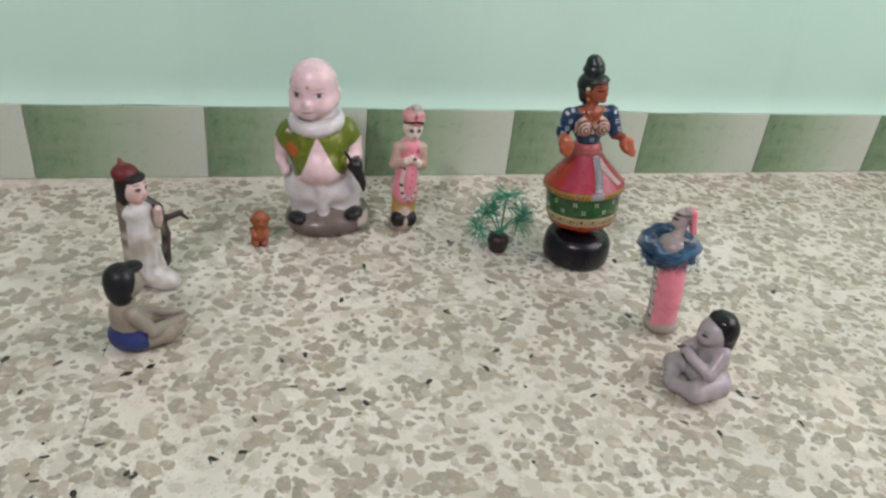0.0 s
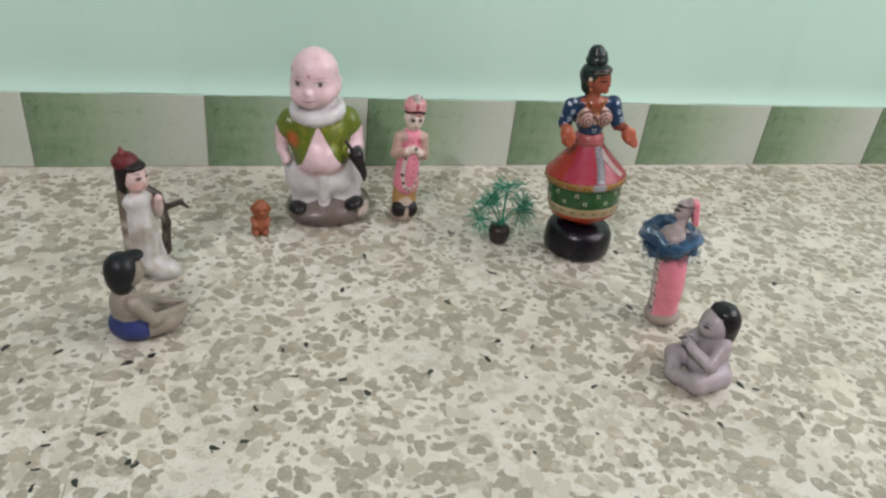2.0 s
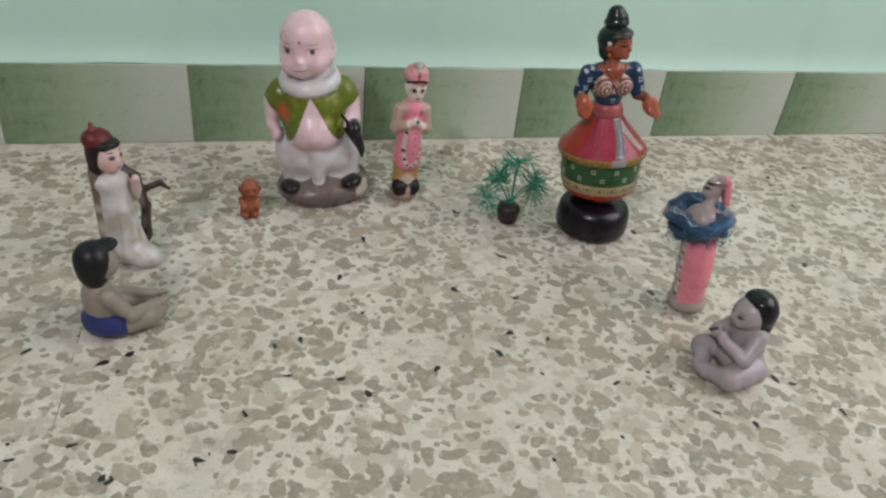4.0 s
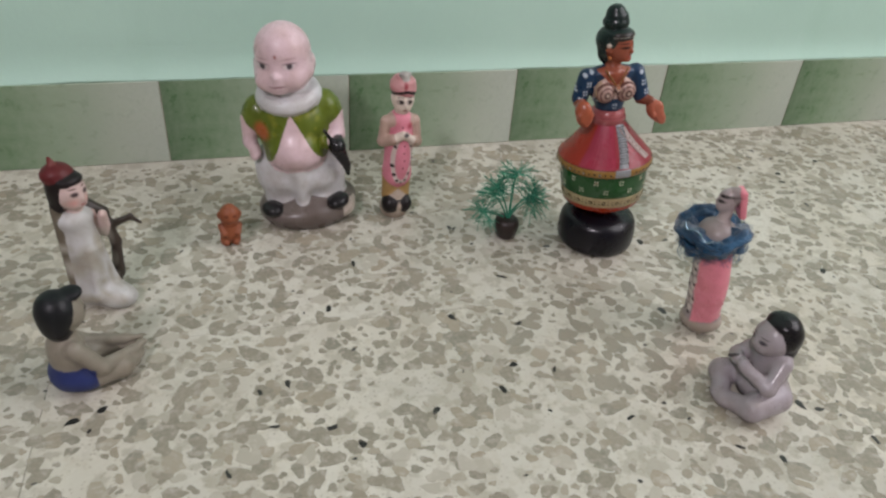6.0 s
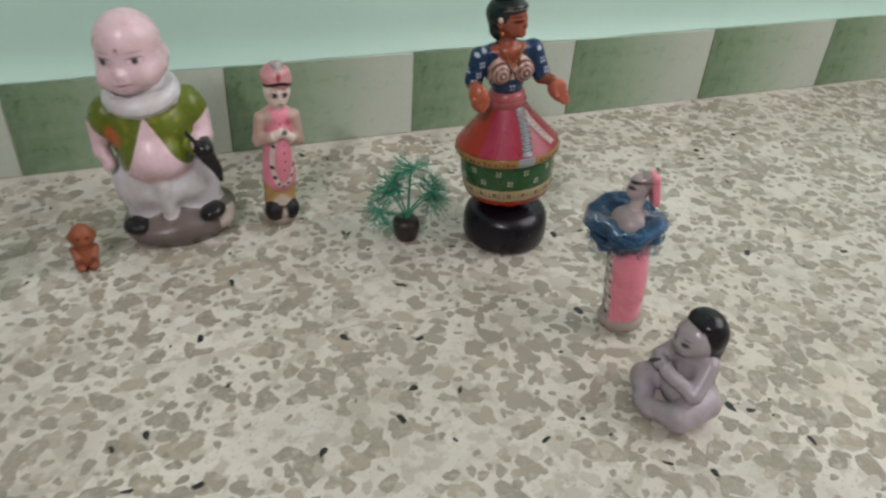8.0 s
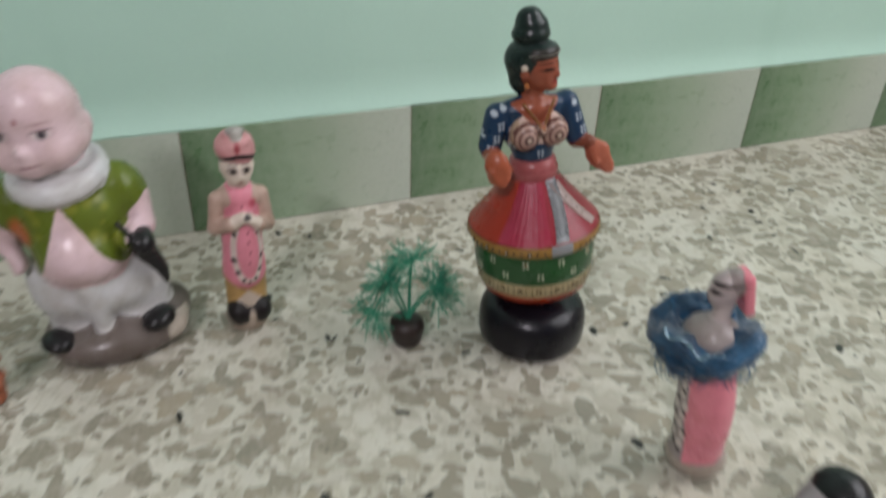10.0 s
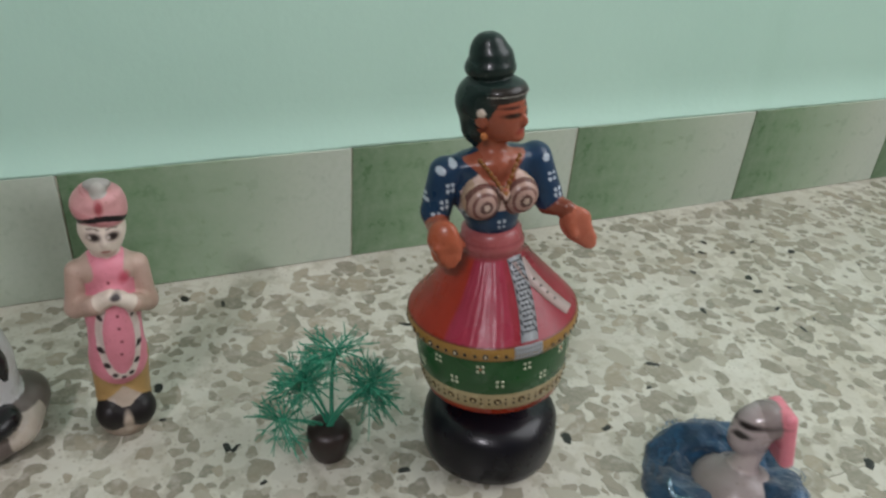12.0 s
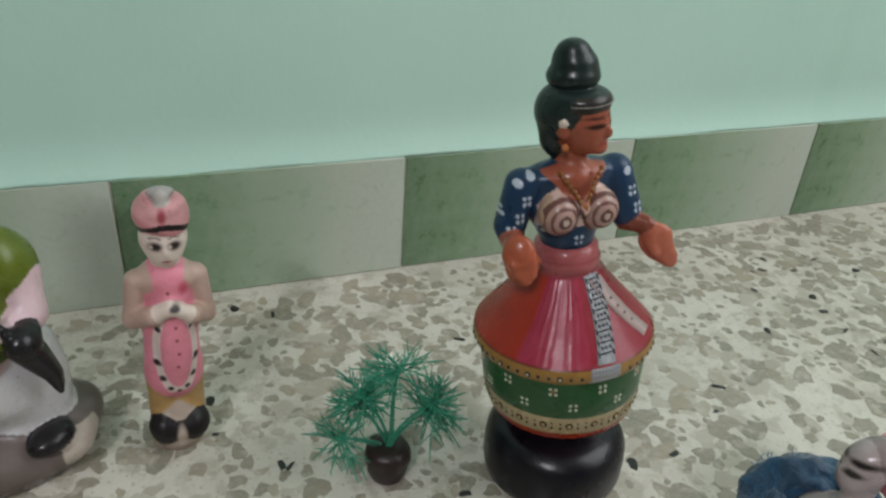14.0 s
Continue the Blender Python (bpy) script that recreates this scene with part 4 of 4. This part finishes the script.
# ---- blue net wrapped round the veiled figure ----
def blue_net():
    m = Mat("blue_net_cloth", 0.55, 0.05)
    p = m.coords()
    c = m.ramp(m.noise(p, 55, 5), (0.25, lin("05192B")), (0.5, lin("0C3854")), (0.8, lin("185D84")))
    m.color(c).bump(m.noise(p, 420, 4), 0.8, 0.0015)
    m.b.inputs["Sheen Weight"].default_value = 0.4
    cloth, thread = m.m, tinted("blue_net_thread", "17557A", 0.6, 60)
    base = lean(0.3985, 0.5625, 0.0, -62, (-0.0125, 0.012), 0.15) @ pose(-0.003, 0, 0.1055, 14, 4, 0)
    thing = new("net_scarf")
    thing.matrix_basis = base
    tagged(thing, "crumpled blue net scarf wrapped round a clay figure", "scarf")
    rnd = random.Random(5)

    def roll(name, R, r, z, seed, squash):
        bm = bmesh.new()
        rows, nu, nv = [], 110, 26
        for i in range(nu):
            a = 2 * math.pi * i / nu
            row = []
            for j in range(nv):
                b = 2 * math.pi * j / nv
                w = 1 + 0.35 * noise.noise((math.cos(a) * 3 + seed, math.sin(a) * 3, b * 0.9)) + 0.20 * math.sin(5 * b + 3 * a + seed) + 0.10 * math.sin(11 * b - 5 * a)
                rr = R * (1 + 0.08 * math.sin(2 * a + seed) + 0.05 * math.sin(5 * a)) + r * w * math.cos(b)
                row.append(bm.verts.new((rr * math.cos(a), rr * 0.90 * math.sin(a), z + r * squash * w * math.sin(b) + 0.004 * math.sin(3 * a + seed))))
            rows.append(row)
        for i in range(nu):
            for j in range(nv):
                bm.faces.new((rows[i][j], rows[(i + 1) % nu][j], rows[(i + 1) % nu][(j + 1) % nv], rows[i][(j + 1) % nv]))
        return part(name, bm, cloth, thing, "crumpled blue net fold", True)
    roll("fold", 0.0225, 0.0092, 0.0020, 1.3, 0.62)
    roll("fold", 0.0210, 0.0085, -0.0055, 4.1, 0.75)
    # loose threads
    bm = bmesh.new()
    for _ in range(1100):
        a = rnd.uniform(0, 2 * math.pi)
        r0, z0 = rnd.uniform(0.020, 0.031), rnd.uniform(-0.017, 0.008)
        out = rnd.uniform(0.001, 0.0048)
        da, dz = rnd.uniform(-0.3, 0.3), rnd.uniform(-0.008, 0.004)
        prev = None
        for i in range(5):
            t = i / 4
            rr = r0 + out * math.sin(t * 2.4)
            c = Vector((rr * math.cos(a + da * t), rr * 0.9 * math.sin(a + da * t), z0 + dz * t))
            w = 0.00022
            ring = [bm.verts.new(c + Vector((w * math.cos(q), w * math.sin(q), w * 0.6 * math.sin(2 * q)))) for q in (0, 2.1, 4.2)]
            if prev:
                for j in range(3):
                    bm.faces.new((prev[j], prev[(j + 1) % 3], ring[(j + 1) % 3], ring[j]))
            prev = ring
    tagged(part("threads", bm, thread, thing, "loose blue net threads"), kind="stuff")
    # shiny ribbon lying in the folds
    foil = Mat("silver_thread_ribbon", 0.18, 0.5, 0.6).color(lin("6E8796")).m
    bm = bmesh.new()
    prev = None
    for i in range(36):
        t = i / 25
        a = radians(-128 + 62 * t)
        rr = 0.026 + 0.003 * math.sin(9 * t)
        c = Vector((rr * math.cos(a), rr * 0.9 * math.sin(a), 0.0165 - 0.008 * t + 0.001 * math.sin(20 * t)))
        n = Vector((math.cos(a), math.sin(a), 0))
        q = [bm.verts.new(c + n * s + Vector((0, 0, h))) for s, h in ((-0.0012, 0), (0.0012, 0), (0.0012, 0.0004), (-0.0012, 0.0004))]
        if prev:
            for j in range(4):
                bm.faces.new((prev[j], prev[(j + 1) % 4], q[(j + 1) % 4], q[j]))
        prev = q
    part("ribbon", bm, foil, thing, "shiny silver ribbon", True)


# ---- toy plastic tree ----
def toy_tree():
    leaf = Mat("green_plastic", 0.35)
    p = leaf.coords()
    leaf.color(leaf.ramp(leaf.noise(p, 70, 3), (0.3, lin("23735A")), (0.7, lin("45977A"))))
    leaf.b.inputs["Subsurface Weight"].default_value = 0.15
    leaf.b.inputs["Subsurface Radius"].default_value = (0.002, 0.004, 0.003)
    leaf = leaf.m
    pot = tinted("brown_plastic", "2C201E", 0.4, 120, 0.1)
    rnd = random.Random(11)
    thing = new("toy_tree")
    thing.matrix_basis = pose(0.2645, 0.7495, 0, 0, 0, -18)
    tagged(thing, "green plastic toy palm tree in a round brown pot", "toy tree")
    bm = bmesh.new()
    prof = [(0.0006, 0.0), (0.0095, 0.0), (0.0110, 0.002), (0.0126, 0.008), (0.0136, 0.014), (0.0137, 0.0185), (0.0122, 0.0225), (0.0075, 0.0238), (0.0006, 0.0242)]
    rows = []
    for r, z in prof:
        rows.append([bm.verts.new((r * (1 + 0.14 * noise.noise((math.cos(a) * 2.4, math.sin(a) * 2.4, z * 200))) * math.cos(a), r * math.sin(a), z)) for a in [2 * math.pi * i / 28 for i in range(28)]])
    for r, s in zip(rows, rows[1:]):
        for i in range(28):
            bm.faces.new((r[i], r[(i + 1) % 28], s[(i + 1) % 28], s[i]))
    part("pot", bm, pot, thing, "round brown plastic pot", True)

    def tube(bm, pts, r0, r1, sides=6):
        prev = None
        for i, c in enumerate(pts):
            d = (pts[min(i + 1, len(pts) - 1)] - pts[max(i - 1, 0)]).normalized()
            u = d.orthogonal().normalized()
            w = d.cross(u)
            r = r0 + (r1 - r0) * i / (len(pts) - 1)
            ring = [bm.verts.new(c + (u * math.cos(2 * math.pi * k / sides) + w * math.sin(2 * math.pi * k / sides)) * r) for k in range(sides)]
            if prev:
                for k in range(sides):
                    bm.faces.new((prev[k], prev[(k + 1) % sides], ring[(k + 1) % sides], ring[k]))
            prev = ring
    # tips of the branches: across, back, height
    tips = [(0.004, 0.0, 0.082), (-0.017, -0.003, 0.066), (-0.021, 0.008, 0.050), (-0.031, -0.006, 0.034),
            (0.027, -0.004, 0.060), (0.026, 0.007, 0.046)]
    for k, (x, y, z) in enumerate(tips):
        tip = Vector((x, y, z))
        bm = bmesh.new()
        mid = Vector((x * 0.25, y * 0.25, 0.024 + (z - 0.024) * 0.6))
        a0 = Vector((0.002 * math.cos(k), 0.002 * math.sin(k), 0.022))
        pts = [a0 * (1 - t) ** 2 + mid * 2 * t * (1 - t) + tip * t * t for t in [i / 7 for i in range(8)]]
        tube(bm, pts, 0.0016 if k == 0 else 0.0011, 0.0008)
        stem = part("stem", bm, leaf, thing, smooth=True)
        bm = bmesh.new()
        axis = (tip - mid).normalized()
        u = axis.orthogonal().normalized()
        w = axis.cross(u)
        for i in range(34):
            a = rnd.uniform(0, 2 * math.pi)
            el = radians(rnd.uniform(-20, 30) if k == 0 else rnd.uniform(-40, 55))
            d = (u * math.cos(a) + w * math.sin(a)) * math.cos(el) + axis * math.sin(el)
            n = rnd.uniform(0.016, 0.027)
            start = tip - axis * rnd.uniform(0, 0.008)
            droop = Vector((0, 0, -1)) * n * rnd.uniform(0.0, 0.25)
            end = start + d * n + droop
            if end.z < 0.006:
                continue
            knots = [start, start + d * n * 0.5 + droop * 0.3, end]
            tube(bm, knots, 0.00062, 0.0003, 4)
            for s in (-1, 1):
                side = d.cross(Vector((0, 0, 1)))
                side = side.normalized() if side.length > 0.1 else u
                b = knots[1]
                tube(bm, [b, b + (d * 0.8 + side * s * 0.6 + Vector((0, 0, 0.2))).normalized() * n * 0.38], 0.0005, 0.00028, 3)
        part("frond", bm, leaf, thing)


blue_net()
toy_tree()


# ---- the lamp and the assumed window, out of view ----
def tube_fixture():
    glow = bpy.data.materials.new("tube_glass")
    glow.use_nodes = True
    b = glow.node_tree.nodes["Principled BSDF"]
    b.inputs["Emission Color"].default_value = (1, 0.97, 0.92, 1)
    b.inputs["Emission Strength"].default_value = 6.0
    thing = new("tube_light")
    thing.matrix_basis = pose(LAMP_PLACE[0], LAMP_PLACE[1], HIGH - 0.031, 0, 90, 40)
    tagged(thing, "white tube light fixed on the ceiling", "lamp")
    bm = bmesh.new()
    box(bm, -0.029, 0.03, -0.33, 0.33, -0.035, 0.035)
    bmesh.ops.bevel(bm, geom=bm.edges[:], offset=0.006, segments=2, affect="EDGES")
    part("housing", bm, CEILING, thing)
    bm = bmesh.new()
    bmesh.ops.create_cone(bm, cap_ends=True, segments=16, radius1=0.014, radius2=0.014, depth=0.58, matrix=pose(0.05, 0, -0.01, 90, 0, 0))
    part("tube", bm, glow, thing, smooth=True)


tube_fixture()
# frame of the assumed window, added round the fill light's opening
frame_wood = tinted("assumed_window_wood", "6B5646", 0.5, 30)
bm = bmesh.new()
for y0, y1, z0, z1 in ((WY0, WY1, WZ0, WZ0 + 0.05), (WY0, WY1, WZ1 - 0.05, WZ1), (WY0, WY0 + 0.05, WZ0 + 0.05, WZ1 - 0.05), (WY1 - 0.05, WY1, WZ0 + 0.05, WZ1 - 0.05)):
    box(bm, X1 + 0.05, X1 + 0.10, y0, y1, z0, z1)
tagged(part("window_1", bm, frame_wood), "assumed plain window frame in the unseen side wall", "window", kind="structure")


# ---- skirting tiles ----
def bevelled_slab(name, w, d, h, bev, material):
    bm = bmesh.new()
    box(bm, 0, w, 0, d, 0, h)
    bmesh.ops.bevel(bm, geom=bm.edges[:], offset=bev, segments=1, affect="EDGES")
    bmesh.ops.recalc_face_normals(bm, faces=bm.faces)
    me = bpy.data.meshes.new(name)
    bm.to_mesh(me)
    bm.free()
    me.materials.append(material)
    return me


tile_mesh = bevelled_slab("tile", TILE - 0.0012, 0.0085, TOP - 0.0005, 0.0008, GLAZE)
for i in range(-11, 8):
    x = -0.095 + i * TILE
    if x > X0 and x + TILE < X1:
        ob = new("tile", tile_mesh)
        ob.parent = skirting
        ob.matrix_basis = pose(x + 0.0006, FACE + random.uniform(-0.0004, 0.0004), 0.0003, 0, random.uniform(-0.15, 0.15), 0)

# ---- floor tiles and their chips ----
slab_mesh = bevelled_slab("floor_tile", FTILE - 0.0005, FTILE_DEEP - 0.0005, 0.012, 0.0002, MATRIX)
for i in range(-4, 4):
    for j in range(-6, 2):
        m = FLOOR @ pose(i * FTILE + 0.0004, j * FTILE_DEEP + 0.0004, -0.012)
        c = m @ Vector((FTILE / 2, FTILE_DEEP / 2, 0))
        if X0 - 0.4 < c.x < X1 + 0.4 and Y0 - 0.3 < c.y < Y1 + 0.3:
            ob = new("floor_tile", slab_mesh)
            ob.parent = floor
            ob.matrix_basis = m


def chip_outline(rnd, steps=11):
    """A broken, rounded stone outline of about unit size."""
    lo, a0 = rnd.uniform(0.55, 1.0), rnd.uniform(0, 6.28)
    pts = []
    for i in range(steps):
        a = 2 * math.pi * i / steps
        r = 1 + 0.20 * math.sin(2 * a + a0) + 0.13 * math.sin(3 * a + 2.3 * a0) + rnd.uniform(-0.22, 0.22)
        pts.append((r * math.cos(a), lo * r * math.sin(a)))
    return pts


rnd = random.Random(21)
verts, faces, singles = [], [], []
STEP = 0.0114
shapes = [chip_outline(rnd) for _ in range(60)]
for i in range(int(4.15 / STEP)):
    for j in range(int(3.55 / STEP)):
        x = -2.57 + (i + 0.5 * (j % 2) + rnd.uniform(-0.42, 0.42)) * STEP
        y = -2.57 + (j + rnd.uniform(-0.42, 0.42)) * STEP
        if y > face_y(x) - 0.012 or noise.noise((x * 16, y * 16, 4.0)) + rnd.uniform(-0.45, 0.45) > 0.31:
            continue
        r = 0.0029 + 0.0082 * rnd.random() ** 2.0
        turn_by, z = rnd.uniform(0, 6.28), rnd.uniform(0.00005, 0.0003)
        shape = rnd.choice(shapes)
        if 0.20 < x < 0.42 and 0.50 < y < 0.68 and len(singles) < 290:
            singles.append((x, y, z, r, turn_by))
            continue
        n = len(verts)
        ca, sa = math.cos(turn_by) * r, math.sin(turn_by) * r
        ring = [(x + ca * u - sa * v, y + sa * u + ca * v) for u, v in shape]
        k = len(ring)
        if y < -0.5 or x < -1.2:          # flush chips in the far part of the room
            verts += [(u, v, z) for u, v in ring]
            faces.append(tuple(range(n, n + k)))
            continue
        verts += [(u, v, z) for u, v in ring] + [(u, v, -0.001) for u, v in ring]
        faces.append(tuple(range(n, n + k)))
        faces += [(n + q, n + k + q, n + k + (q + 1) % k, n + (q + 1) % k) for q in range(k)]
me = bpy.data.meshes.new("stone_chips")
me.from_pydata(verts, [], faces)
me.materials.append(CHIP)
ob = new("stone_chips", me)
ob.parent = floor
tagged(ob, "taupe marble chips set in pale cement", kind="stuff")


def chip_mesh(name, shape, material):
    k = len(shape)
    me = bpy.data.meshes.new(name)
    me.from_pydata([(u, v, 0) for u, v in shape] + [(u, v, -0.4) for u, v in shape], [],
                   [tuple(range(k))] + [(q, k + q, k + (q + 1) % k, (q + 1) % k) for q in range(k)])
    me.materials.append(material)
    return me


chip_meshes = [chip_mesh("chip", s, CHIP_ONE) for s in shapes[:12]]
for x, y, z, r, a in singles:
    ob = new("chip", rnd.choice(chip_meshes))
    ob.parent = floor
    ob.matrix_basis = Matrix.Translation((x, y, z)) @ Matrix.Rotation(a, 4, "Z") @ Matrix.Diagonal((r, r, 0.003, 1))

# the black chips, tile by tile
black_meshes = [chip_mesh("black_chip", [(u, v * 0.9) for u, v in chip_outline(rnd, 8)], BLACK_CHIP) for _ in range(6)]
NEAR = [(-.271, .597), (-.224, .585), (-.162, .561), (-.141, .569), (-.248, .548), (-.174, .472), (-.214, .465), (-.149, .437), (-.144, .433),
        (-.216, .440), (-.216, .421), (-.186, .422), (-.020, .562), (.003, .567), (-.012, .522), (.032, .511), (.117, .511), (-.049, .483),
        (.052, .490), (-.084, .442), (-.060, .446), (.052, .659), (.088, .727), (.234, .676), (.164, .623), (.224, .601), (.199, .549), (.233, .535)]
FAR = [(.180, .522), (.374, .591), (.273, .468), (.347, .419), (.374, .401), (.428, .449), (.441, .440), (.465, .400), (.695, .587), (.592, .617),
       (.303, .720), (.697, .894), (.680, .878), (.711, .868), (.747, .879), (.772, .851), (.646, .851), (.691, .826), (.681, .805), (.610, .797),
       (.676, .777), (.674, .746), (.520, .752), (.445, .706), (.414, .708), (.516, .673), (.205, .951), (.232, .934), (.174, .847), (.207, .776),
       (.211, .773), (.361, .861)]
for x, y in NEAR + FAR:
    ob = new("black_chip", rnd.choice(black_meshes))
    ob.parent = floor
    r = rnd.uniform(0.0034, 0.0050)
    ob.matrix_basis = Matrix.Translation((x, y, 0.00042)) @ Matrix.Rotation(rnd.uniform(0, 3.1), 4, "Z") @ Matrix.Diagonal((r, r, 0.003, 1))
for _ in range(240):
    x, y = rnd.uniform(-0.9, 1.3), rnd.uniform(0.05, 0.96)
    ob = new("black_chip", rnd.choice(black_meshes))
    ob.parent = floor
    r = rnd.uniform(0.0010, 0.0024)
    ob.matrix_basis = Matrix.Translation((x, y, 0.0004)) @ Matrix.Rotation(rnd.uniform(0, 3.1), 4, "Z") @ Matrix.Diagonal((r, r, 0.003, 1))
